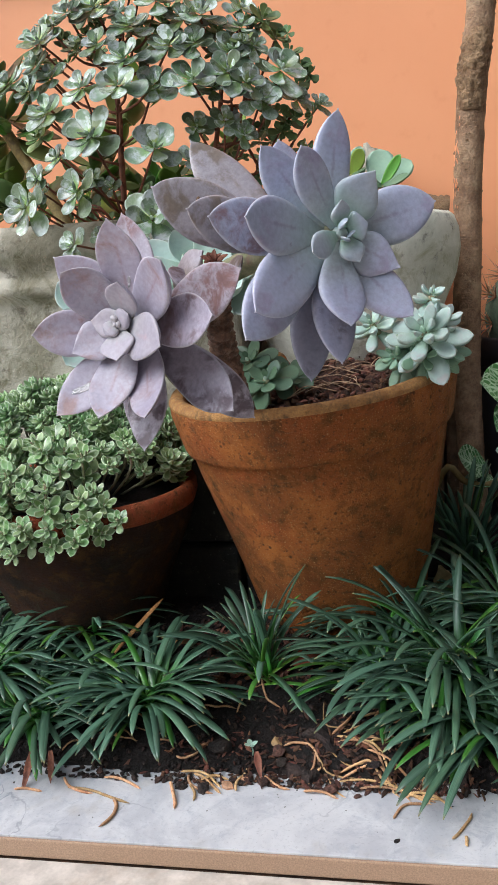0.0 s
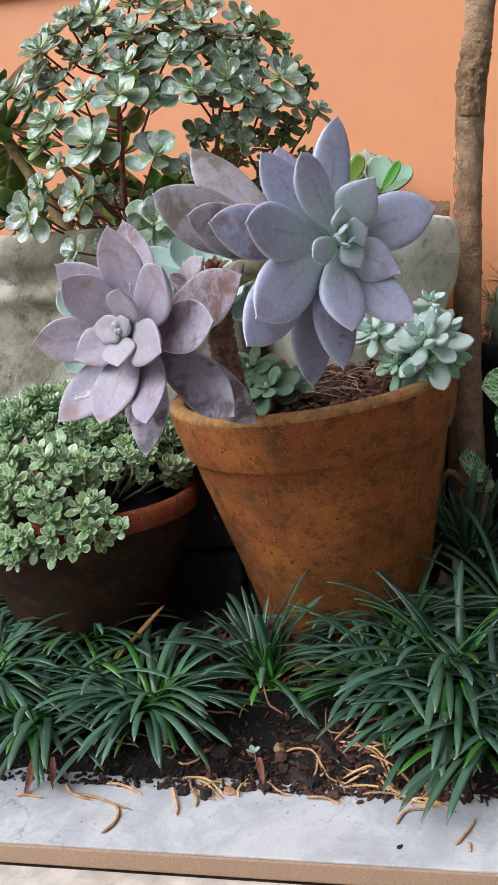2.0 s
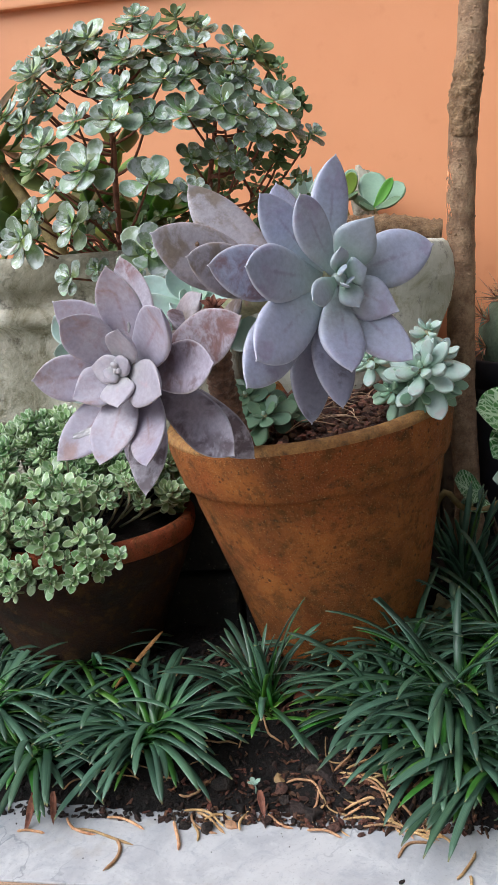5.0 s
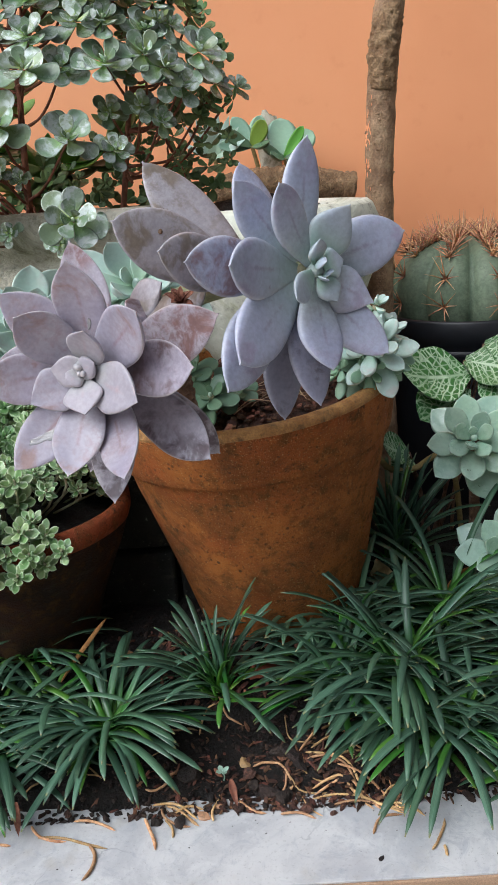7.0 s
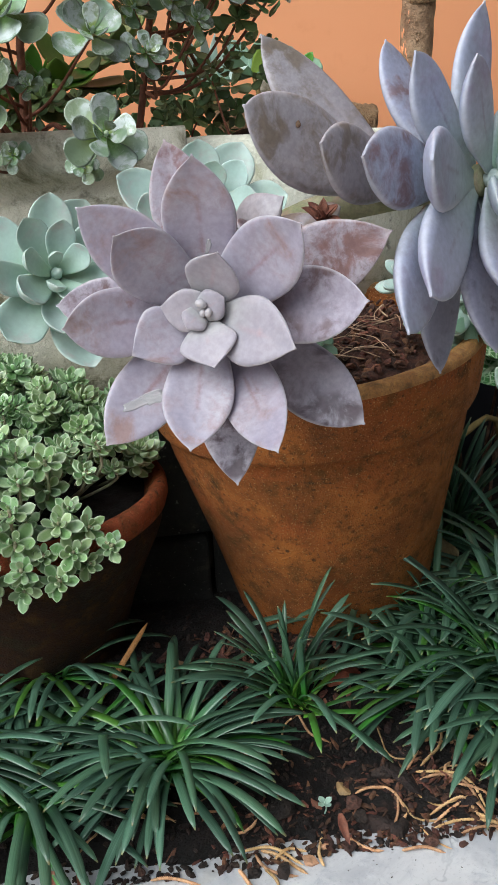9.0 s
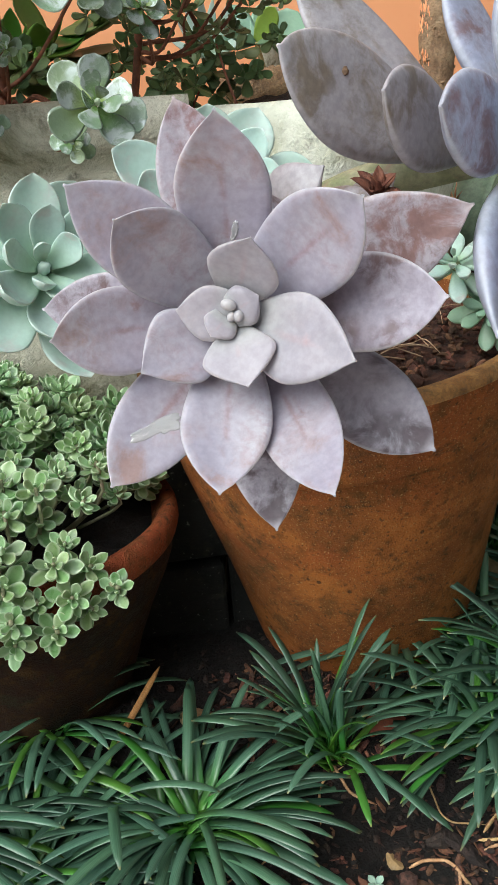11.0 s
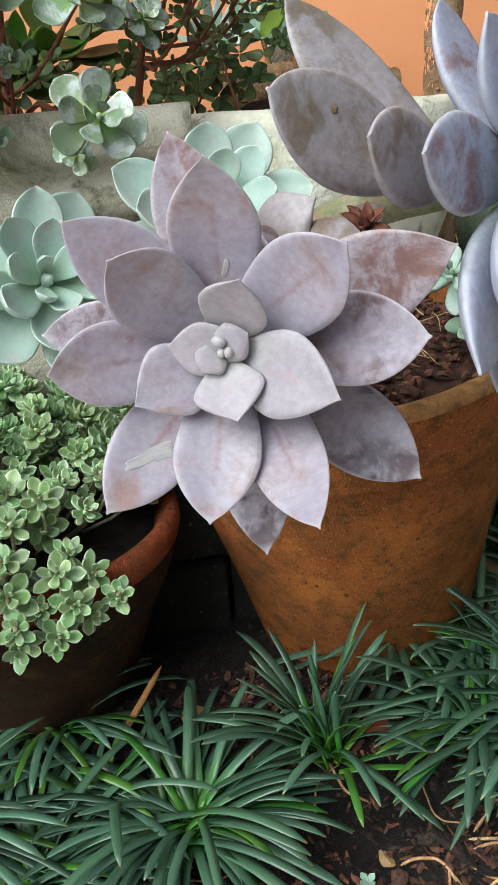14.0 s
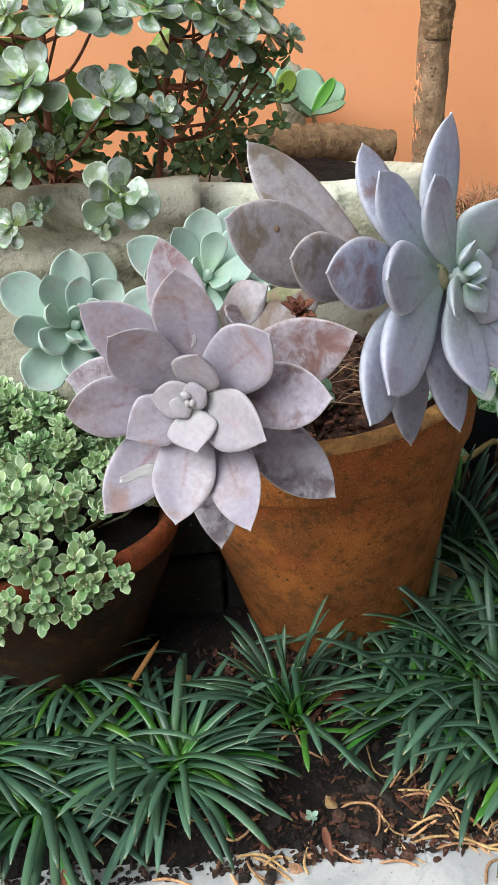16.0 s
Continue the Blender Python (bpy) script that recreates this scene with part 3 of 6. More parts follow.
def tube(points, radii, sides=10, rough=0.0, seed=0, ring_every=0.0):
    """Verts, uvs and faces of a round stem through the points."""
    pts = [V(p) for p in points]
    verts, uvs, faces = [], [], []
    r = random.Random(seed)
    off = V((r.uniform(-9, 9), r.uniform(-9, 9), r.uniform(-9, 9)))
    up = V((0.31, 0.2, 0.93))
    for i, p in enumerate(pts):
        d = (pts[min(i + 1, len(pts) - 1)] - pts[max(i - 1, 0)]).normalized()
        x = d.cross(up)
        if x.length < 0.05:
            x = d.cross(V((1, 0, 0)))
        x.normalize()
        y = d.cross(x)
        for j in range(sides):
            a = 2 * math.pi * j / sides
            rad = radii[i]
            if rough:
                q = p + (x * math.cos(a) + y * math.sin(a)) * rad
                k = 0.9 / max(rad, 1e-4)
                rad *= 1 + rough * (0.6 * noise.noise((q + off) * k) + 0.35 * noise.noise((q + off) * k * 2.7) + 0.25 * noise.noise((q + off) * k * 6.5))
            verts.append(tuple(p + (x * math.cos(a) + y * math.sin(a)) * rad))
            uvs.append((i / max(1, len(pts) - 1), j / sides))
    for i in range(len(pts) - 1):
        for j in range(sides):
            a, b = i * sides + j, i * sides + (j + 1) % sides
            faces.append((a, b, b + sides, a + sides))
    faces.append(tuple(range(sides))[::-1])
    faces.append(tuple(range((len(pts) - 1) * sides, len(pts) * sides)))
    return np.array(verts), uvs, faces


def smooth_path(points, n):
    """Catmull-Rom through the points."""
    p = [V(q) for q in points]
    p = [p[0] * 2 - p[1]] + p + [p[-1] * 2 - p[-2]]
    out = []
    for k in range(n):
        t = k / (n - 1) * (len(p) - 3)
        i = min(int(t), len(p) - 4)
        t -= i
        a, b, c, d = p[i:i + 4]
        out.append(0.5 * ((2 * b) + (c - a) * t + (2 * a - 5 * b + 4 * c - d) * t * t + (3 * b - a - 3 * c + d) * t ** 3))
    return out


def stem_mesh(name, points, r0, r1, material, n=16, sides=10, rough=0.15, seed=0):
    pts = smooth_path(points, n)
    v, uv, f = tube(pts, [r0 + (r1 - r0) * i / (n - 1) for i in range(n)], sides, rough, seed)
    return mesh_of(name, v, f, material, uv)


def lathe(profile, sides=72, wobble=0.0, scale=20.0, seed=0, closed=False):
    """Turned shape from (radius, height) rows."""
    off = V((seed * 3.1, seed * 1.7, 0))
    verts, faces, uvs = [], [], []
    for i, (r, z) in enumerate(profile):
        for j in range(sides):
            a = 2 * math.pi * j / sides
            q = V((math.cos(a) * r, math.sin(a) * r, z))
            k = 1 + wobble * noise.noise((q + off) * scale)
            verts.append((q.x * k, q.y * k, z + wobble * 0.02 * noise.noise((q + off) * scale * 1.3)))
            uvs.append((j / sides, z))
    for i in range(len(profile) - 1):
        for j in range(sides):
            a, b = i * sides + j, i * sides + (j + 1) % sides
            faces.append((a, b, b + sides, a + sides))
    if closed:
        faces.append(tuple(range(sides))[::-1])
    return verts, uvs, faces


def lump(seed, n=1, squash=(1, 1, 0.6), rough=0.45, freq=1.6):
    """Irregular chip."""
    bm = bmesh.new()
    bmesh.ops.create_icosphere(bm, subdivisions=n, radius=1.0)
    off = V((seed * 1.37, seed * 2.11, seed * 0.71))
    for v in bm.verts:
        v.co *= 1 + rough * noise.noise(v.co * freq + off)
        v.co = V((v.co.x * squash[0], v.co.y * squash[1], v.co.z * squash[2]))
    bm.verts.index_update()
    out = np.array([tuple(v.co) for v in bm.verts]), [(0, 0)] * len(bm.verts), [tuple(v.index for v in f.verts) for f in bm.faces]
    bm.free()
    return out


def box_bm(x0, x1, y0, y1, z0, z1, bevel=0.002, segments=2):
    bm = bmesh.new()
    bmesh.ops.create_cube(bm, size=1.0)
    for v in bm.verts:
        v.co = V(((x0 + x1) / 2 + v.co.x * (x1 - x0), (y0 + y1) / 2 + v.co.y * (y1 - y0), (z0 + z1) / 2 + v.co.z * (z1 - z0)))
    if bevel:
        bmesh.ops.bevel(bm, geom=list(bm.edges), offset=bevel, segments=segments, affect="EDGES", profile=0.6)
    return bm


def thing_bm(name, bm, material, label, category, kind="", group=""):
    me = bpy.data.meshes.new(name)
    bm.to_mesh(me)
    bm.free()
    me.materials.append(material)
    return tagged(new(name, me), label, category, group, kind)


# ---- the setting ----
FLOOR = -0.0152
thing_bm("wall_back", box_bm(-2.2, 0.60, 1.17, 1.29, -0.3, 1.9, 0.004), M["wall"], "orange painted plaster garden wall with small blemishes", "wall", "structure")
thing_bm("trim", box_bm(-2.2, 0.382, 1.158, 1.172, 0.728, 0.752, 0.003), M["wall"], "orange plaster ledge running along the wall", "ledge", "structure")
# out of view: added to cut the sky light from the right
thing_bm("wall_side", box_bm(0.385, 0.60, -2.4, 1.166, -0.3, 2.8, 0.004), M["darkwall"], "unseen dark grey wall added to block light from the right", "wall", "structure")
# invented wall behind the camera, its tone set for front fill
thing_bm("wall_house", box_bm(-2.2, 0.60, -2.52, -2.402, -0.3, 2.2, 0.004), M["plaster"], "unseen plain pale wall added behind the camera for fill", "wall", "structure")


def ground_height(x, y):
    edge = 0.5185 + 0.010 * noise.noise(V((x * 23, 0.3, 0.0))) + 0.004 * noise.noise(V((x * 90, 2.3, 0.0)))
    k = min(1.0, max(0.0, (y - edge) / 0.022))
    k = k * k * (3 - 2 * k)
    rise = min(1.0, max(0.0, (y - 0.555) / 0.10))
    h = -0.006 + 0.018 * k + 0.027 * rise * rise * (3 - 2 * rise)
    return h + k * (0.009 * noise.noise(V((x * 14, y * 14, 0))) + 0.004 * noise.noise(V((x * 60, y * 60, 3))) + 0.002 * noise.noise(V((x * 170, y * 170, 5))))


def make_ground():
    xs = np.concatenate([np.linspace(-2.2, -0.56, 22), np.linspace(-0.55, 0.35, 230), np.linspace(0.36, 0.384, 3)])
    ys = np.concatenate([np.linspace(0.492, 0.80, 90), np.linspace(0.81, 1.17, 24)])
    verts = [(x, y, ground_height(x, y)) for y in ys for x in xs]
    nx = len(xs)
    faces = [(j * nx + i, j * nx + i + 1, (j + 1) * nx + i + 1, (j + 1) * nx + i) for j in range(len(ys) - 1) for i in range(nx - 1)]
    tagged(new("ground", mesh_of("ground", verts, faces, M["soil"])), "dark damp garden soil in the planting bed", "soil", "", "structure")


make_ground()

ledge = tagged(empty("marble_ledge"), "grey white marble ledge slabs with a tan front edge", "ledge", "", "structure")
for x0, x1 in ((-1.6, -0.7545), (-0.752, 0.3395), (0.342, 0.383)):
    part("slab", box_bm(x0, x1, 0.4505, 0.60, -0.0018, 0.0, 0.0006), M["marble"], ledge)
    part("slab_edge", box_bm(x0, x1, 0.4490, 0.60, -0.0148, -0.0018, 0.0010), M["edge"], ledge, "tan stone edge under the marble face")
part("bedding", box_bm(-1.6, 0.383, 0.4555, 0.60, -0.05, -0.0150, 0.0), M["grout"], ledge, "dirty mortar joint")
floor_ob = tagged(empty("floor"), "pale stone floor tiles with dirty joints in front of the ledge", "floor", "", "structure")
part("screed", box_bm(-1.6, 0.383, -2.4, 0.4550, -0.06, FLOOR - 0.0025, 0.0), M["grout"], floor_ob, "dirty joint mortar")
TILE = 0.45
tile_mesh = None
for i in range(-4, 1):
    for j in range(0, 6):
        x0, y1 = i * TILE + 0.12, 0.4482 - j * TILE
        if tile_mesh is None:
            bm = box_bm(0.0015, TILE - 0.0015, -TILE + 0.003, 0, -0.012, 0, 0.0012)
            tile_mesh = bpy.data.meshes.new("tile")
            bm.to_mesh(tile_mesh)
            bm.free()
            tile_mesh.materials.append(M["tile"])
        child("tile", tile_mesh, floor_ob, pose(x0, y1, FLOOR))

# ---- the leaning terracotta pot ----
POT_C, POT_R, POT_H = V((-0.0729, 0.7265, 0.2562)), 0.123, 0.262
pot_axis = V((-0.0982, -0.0855, 1.0)).normalized()
pot_m = frame_to(POT_C, V((0, 1, 0)) - pot_axis * pot_axis.y, pot_axis)
pot = tagged(empty("terracotta_pot"), "weathered orange terracotta pot leaning in the soil", "pot")
pot.matrix_basis = pot_m
BAND = 0.047
band_profile = [(POT_R - 0.016, -0.05), (POT_R - 0.0145, -0.02), (POT_R - 0.0125, -0.002), (POT_R - 0.0105, 0.0), (POT_R - 0.006, 0.0012), (POT_R - 0.002, 0.0),
                (POT_R, -0.0035), (POT_R + 0.0002, -0.012), (POT_R - 0.003, -0.03), (POT_R - 0.0055, -BAND + 0.004), (POT_R - 0.0068, -BAND + 0.0008), (POT_R - 0.0105, -BAND)]
v, uv, f = lathe(band_profile, 96, 0.008, 25)
child("rim", mesh_of("rim", v, f, M["pot"], uv), pot, None, "rim band with a worn lip")
R_NECK, R_FOOT = POT_R - 0.0105, 0.066
body_profile = [(R_NECK, -BAND + 0.0012), (R_NECK - 0.0012, -BAND - 0.003)]
for k in range(1, 13):
    t = k / 12
    body_profile.append((R_NECK + (R_FOOT - R_NECK) * t - 0.002 * math.sin(math.pi * t), -BAND - 0.004 - (POT_H - BAND - 0.004) * t))
body_profile += [(R_FOOT - 0.004, -POT_H - 0.001), (0.0, -POT_H)]
v, uv, f = lathe(body_profile, 96, 0.008, 18)
child("body", mesh_of("body", v, f, M["pot"], uv), pot, None, "tapered clay body with dark stains")
v, uv, f = lathe([(POT_R - 0.0120, -0.0010), (POT_R - 0.0105, 0.0008), (POT_R - 0.006, 0.0020), (POT_R - 0.0020, 0.0010), (POT_R + 0.0002, -0.0024), (POT_R + 0.0005, -0.0040), (POT_R - 0.0003, -0.0062)], 96, 0.008, 25)
child("lip", mesh_of("lip", v, f, M["rimlime"], uv), pot, None, "lime crusted lip of the pot")


def soil_disc(name, matrix, radius, z, material, label, dome=0.01, seed=0):
    rings, sides = 22, 64
    verts, faces = [(0, 0, z + dome)], []
    for i in range(1, rings + 1):
        r = radius * i / rings
        for j in range(sides):
            a = 2 * math.pi * j / sides
            q = V((math.cos(a) * r, math.sin(a) * r, 0))
            h = z + dome * (1 - (i / rings) ** 2) + 0.005 * noise.noise(q * 40 + V((seed, 0, 0))) + 0.0025 * noise.noise(q * 130 + V((seed, 2, 0)))
            verts.append((q.x, q.y, h))
    for j in range(sides):
        faces.append((0, 1 + j, 1 + (j + 1) % sides))
    for i in range(rings - 1):
        for j in range(sides):
            a, b = 1 + i * sides + j, 1 + i * sides + (j + 1) % sides
            faces.append((a, a + sides, b + sides, b))
    ob = tagged(new(name, mesh_of(name, verts, faces, material)), label, "soil", "", "stuff")
    ob.matrix_basis = matrix
    return ob


soil_disc("potting_soil", pot_m, POT_R - 0.0125, -0.016, M["fibre"], "reddish brown fibrous potting soil filling the pot", 0.010, 3)
pile = Pile()
for k in range(900):
    a, r = rnd.uniform(0, 6.283), (POT_R - 0.016) * math.sqrt(rnd.random())
    s = rnd.uniform(0.0009, 0.0036)
    pile.add(lump(k % 23, 1), pose(math.cos(a) * r, math.sin(a) * r, -0.011 + 0.006 * (1 - (r / POT_R) ** 2), rnd.uniform(-50, 50), rnd.uniform(-50, 50), rnd.uniform(0, 360)) @ Matrix.Diagonal((s * rnd.uniform(0.8, 1.9), s, s, 1)))
ob = tagged(new("bark_crumbs", pile.mesh("bark_crumbs", M["redcrumb"], False)), "loose red brown bark crumbs on the potting soil", "soil crumbs", "", "stuff")
ob.matrix_basis = pot_m


def straw(points, r, material, name, label, group):
    return tagged(new(name, stem_mesh(name, points, r, r * 0.6, material, 14, 6, 0.25, rnd.randrange(99))), label, "twig", group)


for k in range(34):
    a, r = rnd.uniform(-2.4, 0.5), rnd.uniform(0.02, 0.072)
    c = pot_m @ V((math.cos(a) * r, math.sin(a) * r, -0.004))
    d = rnd.uniform(0, 6.28)
    ln = rnd.uniform(0.010, 0.030)
    w = V((math.cos(d), math.sin(d), 0))
    straw([c - w * ln, c - w * ln * 0.3 + V((0, 0, rnd.uniform(0.002, 0.006))) + V((-w.y, w.x, 0)) * rnd.uniform(-0.005, 0.005), c + w * ln * 0.4 + V((0, 0, rnd.uniform(0.002, 0.007))), c + w * ln],
          rnd.uniform(0.0003, 0.0006), M["palestraw"], "dry_root", "thin pale dry root lying on the potting soil", "dry roots in the pot")

# ---- the big succulent with two rosettes ----
plant = tagged(empty("ghost_plant", (-0.115, 0.62, 0.245)), "tall succulent with a mauve and a blue lilac rosette", "succulent")
PLANT_OFF = pose(0.115, -0.62, -0.245)


def stem_part(name, pts, r0, r1, material, label="", n=18, rough=0.12, sides=12):
    return child(name, stem_mesh(name, pts, r0, r1, material, n, sides, rough, rnd.randrange(99)), plant, PLANT_OFF, label)


HEART1, AXIS1 = V((-0.162, 0.494, 0.321)), V((-0.22, -0.95, 0.18)).normalized()
HEART2, AXIS2 = V((-0.0255, 0.508, 0.367)), V((0.58, -0.79, 0.12)).normalized()
def ringed_stem(pts, r0, r1, n=110):
    path = smooth_path(pts, n)
    rad = [(r0 + (r1 - r0) * i / (n - 1)) * (1 + 0.24 * (abs(math.sin(i * 0.75 + 0.7 * math.sin(i * 0.23))) - 0.5)) for i in range(n)]
    v, uv, f = tube(path, rad, 20, 0.22, 3)
    return child("stem", mesh_of("stem", v, f, M["fleshstem"], uv), plant, PLANT_OFF, "ringed brown woody stem")


ringed_stem([(-0.113, 0.640, 0.225), (-0.117, 0.610, 0.262), (-0.119, 0.590, 0.298), (-0.118, 0.578, 0.330), (-0.112, 0.572, 0.348)], 0.0100, 0.0082)
stem_part("branch", [(-0.118, 0.582, 0.325), (-0.138, 0.570, 0.322), (-0.153, 0.545, 0.318), HEART1 - AXIS1 * 0.012], 0.008, 0.007, M["greenstem"], "short grey green branch")
stem_part("branch", [(-0.114, 0.574, 0.344), (-0.095, 0.566, 0.352), (-0.068, 0.556, 0.358), HEART2 - AXIS2 * 0.03, HEART2 - AXIS2 * 0.012], 0.0085, 0.007, M["greenstem"], "grey green branch")


def rosette_core(heart, axis, name, material):
    v, uv, f = lump(5, 2, (0.0042, 0.0042, 0.006), 0.2)
    ob = child(name, mesh_of(name, v, f, material, uv), plant, PLANT_OFF @ frame_to(heart - axis * 0.0075, axis.cross(V((0, 0, 1))), axis))
    return ob


LEAVES = {}


def big_leaves(core, heart, axis, rows, seed, bend=0.12, thick=0.22, foot=0.36, plump=0.30, gap=0.004):
    inv = core.matrix_basis.inverted() @ PLANT_OFF
    for k, (x, y, z, width, depth, mat) in enumerate(rows):
        tip = V((x, y, z))
        radial = tip - heart
        radial -= axis * radial.dot(axis)
        base = heart - axis * (depth / 1000) + radial.normalized() * gap
        d = tip - base
        L = d.length
        up = axis - d * (axis.dot(d) / d.length_squared)
        r = random.Random(seed + k)
        short = width / 1000 / L > 0.62
        me = leaf_mesh("leaf", M[mat], L=L, W=width * 1.04 / 1000, T=min(0.0085, width / 1000 * thick), peak=r.uniform(0.46, 0.52) if short else r.uniform(0.55, 0.62), base=foot, bend=bend * r.uniform(0.7, 1.2),
                       cup=r.uniform(0.02, 0.06) if plump < 0.4 else 0.0, fold=r.uniform(0.03, 0.08) if plump < 0.4 else 0.0, bulge=plump, point=1.75 if short else 2.0, sharp=1.0 if short else r.uniform(0.68, 0.78) if plump > 0.4 else r.uniform(0.78, 0.90), nu=32, nv=13, wave=0.02, seed=seed + k)
        child("leaf", me, core, inv @ frame_to(base, d, up))
        LEAVES[(x, y, z)] = (me, frame_to(base, d, up))


core1 = rosette_core(HEART1, AXIS1, "mauve_rosette", M["mauvepale"])
core1["label"] = "open mauve rosette of waxy pointed leaves"
big_leaves(core1, HEART1, AXIS1, [
    (-0.1625, 0.4905, 0.3825, 30, 20, "mauve"), (-0.1700, 0.5450, 0.3885, 29, 34, "mauvered"), (-0.2105, 0.5230, 0.3630, 30, 28, "mauve"),
    (-0.1952, 0.4940, 0.3532, 29, 17, "mauve"), (-0.2265, 0.5550, 0.3170, 27, 36, "mauvedark"), (-0.2198, 0.4990, 0.3168, 29, 22, "mauve"),
    (-0.2065, 0.4918, 0.2670, 29, 22, "mauve"), (-0.1717, 0.4717, 0.2684, 29, 12, "mauve"), (-0.1384, 0.4551, 0.2708, 26, 24, "mauve"),
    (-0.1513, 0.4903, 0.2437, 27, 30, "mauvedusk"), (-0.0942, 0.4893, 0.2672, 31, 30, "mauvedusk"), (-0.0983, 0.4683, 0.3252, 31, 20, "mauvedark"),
    (-0.084, 0.486, 0.350, 32, 32, "mauvered"), (-0.1250, 0.4655, 0.3568, 31, 13, "mauve"), (-0.1554, 0.4798, 0.3462, 23, 3, "mauvepale"),
], 100)
big_leaves(core1, HEART1, AXIS1, [
    (-0.1287, 0.4639, 0.3095, 28, 3, "mauvepale"), (-0.1597, 0.4777, 0.3011, 23, -1.0, "mauvepale"), (-0.1920, 0.4925, 0.3048, 25, 4, "mauve"),
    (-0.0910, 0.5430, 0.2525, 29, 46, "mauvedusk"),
], 140, 0.06)
big_leaves(core1, HEART1, AXIS1, [
    (-0.1530, 0.4872, 0.3275, 13, -2.5, "mauvepale"), (-0.1690, 0.4882, 0.3155, 11, -3.0, "mauvepale"),
], 170, 0.02, 0.30, 0.80, plump=0.5, gap=0.001)
big_leaves(core1, HEART1, AXIS1, [
    (-0.1790, 0.4945, 0.3238, 17, -2.0, "mauvepale"),
], 174, 0.04, 0.24, 0.80, gap=-0.003)
# the three youngest leaves are still round buds
for at, size in (((-0.1626, 0.4889, 0.3251), (0.0018, 0.0025, 0.0019)), ((-0.1620, 0.4884, 0.3213), (0.0016, 0.0014, 0.0016)), ((-0.1598, 0.4880, 0.3214), (0.0019, 0.0016, 0.0017))):
    v, uv, f = lump(11, 3, size, 0.05)
    child("young_leaf", mesh_of("young_leaf", v, f, M["mauvepale"], uv), core1, core1.matrix_basis.inverted() @ PLANT_OFF @ frame_to(at, AXIS1.cross(V((0.35, 0, 1))), AXIS1))
big_leaves(core1, HEART1, AXIS1, [
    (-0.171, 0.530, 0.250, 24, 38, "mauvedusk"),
], 180, 0.06)
core2 = rosette_core(HEART2, AXIS2, "blue_lilac_rosette", M["bluegreen"])
core2["label"] = "open blue lilac rosette of waxy pointed leaves"
big_leaves(core2, HEART2, AXIS2, [
    (-0.029, 0.536, 0.438, 26, 20, "blue"), (-0.0478, 0.495, 0.4142, 24, 9, "blue"), (-0.0680, 0.553, 0.426, 27, 28, "bluespot"), (-0.0712, 0.500, 0.4165, 27, 17, "blue"),
    (-0.0990, 0.4760, 0.3790, 31, 26, "bluespot"), (-0.0760, 0.4630, 0.3765, 31, 15, "blue"), (-0.0740, 0.4660, 0.3258, 35, 15, "blue"), (-0.081, 0.471, 0.310, 33, 26, "blue"),
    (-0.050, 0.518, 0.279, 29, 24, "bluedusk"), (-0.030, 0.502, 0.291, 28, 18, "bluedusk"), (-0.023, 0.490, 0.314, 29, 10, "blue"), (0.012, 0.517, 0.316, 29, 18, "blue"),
    (0.005, 0.527, 0.344, 27, 9, "blue"), (0.027, 0.547, 0.382, 33, 18, "blue"), (-0.008, 0.520, 0.400, 28, 9, "bluegreen"),
], 200, plump=0.55, foot=0.24)
big_leaves(core2, HEART2, AXIS2, [
    (-0.0424, 0.478, 0.3560, 15, 5, "bluegreen"), (-0.027, 0.501, 0.384, 13, 4, "bluegreen"), (-0.013, 0.517, 0.371, 17, 4, "bluegreen"), (-0.018, 0.507, 0.349, 17, 4, "bluegreen"),
    (-0.024, 0.499, 0.372, 8, 2, "bluegreen"), (-0.020, 0.503, 0.366, 6, 2, "bluegreen"), (-0.023, 0.500, 0.362, 6, 2, "bluegreen"),
], 240, 0.04, plump=0.62)
big_leaves(core2, HEART2 - AXIS2 * 0.034 + V((-0.012, 0, 0)), AXIS2, [
    (-0.124, 0.555, 0.430, 33, 6, "bluebrown"), (-0.139, 0.509, 0.400, 37, 12, "bluebrown"), (-0.113, 0.485, 0.384, 30, 2, "bluebrown"),
], 260, plump=0.55, foot=0.24)
# side shoot with a shrivelled flower stump
v, uv, f = lump(8, 2, (0.006, 0.006, 0.007), 0.25)
shoot = child("side_shoot", mesh_of("side_shoot", v, f, M["mauvedark"], uv), plant, PLANT_OFF @ frame_to((-0.118, 0.556, 0.343), (1, 0, 0), (-0.1, -0.7, 0.7)), "small dusky side shoot")
big_leaves(shoot, V((-0.118, 0.553, 0.345)), V((-0.1, -0.75, 0.65)).normalized(), [
    (-0.140, 0.535, 0.350, 20, 8, "mauvedark"), (-0.092, 0.540, 0.356, 17, 6, "bluebrown")], 300, plump=0.7)
big_leaves(shoot, V((-0.146, 0.557, 0.341)), V((-0.2, -0.75, 0.6)).normalized(), [
    (-0.1180, 0.5425, 0.3618, 26, 0, "bluebrown"), (-0.1045, 0.5220, 0.3505, 21, 2, "bluebrown")], 320, plump=0.6)
pile = Pile()
petal_shape = leaf_grid(L=1, W=0.45, T=0.04, bend=-0.3, cup=0.3, nu=7, nv=4, wave=0.1)
for k in range(9):
    a = k * 40
    pile.add(petal_shape, pose(0, 0, 0, 50 + rnd.uniform(-25, 25), 0, a) @ Matrix.Diagonal((0.012, 0.012, 0.012, 1)))
child("dried_bud", pile.mesh("dried_bud", M["petal"]), plant, PLANT_OFF @ frame_to((-0.106, 0.519, 0.350), (1, 0, 0), (0.1, -0.5, 0.85)), "shrivelled brown flower bud")


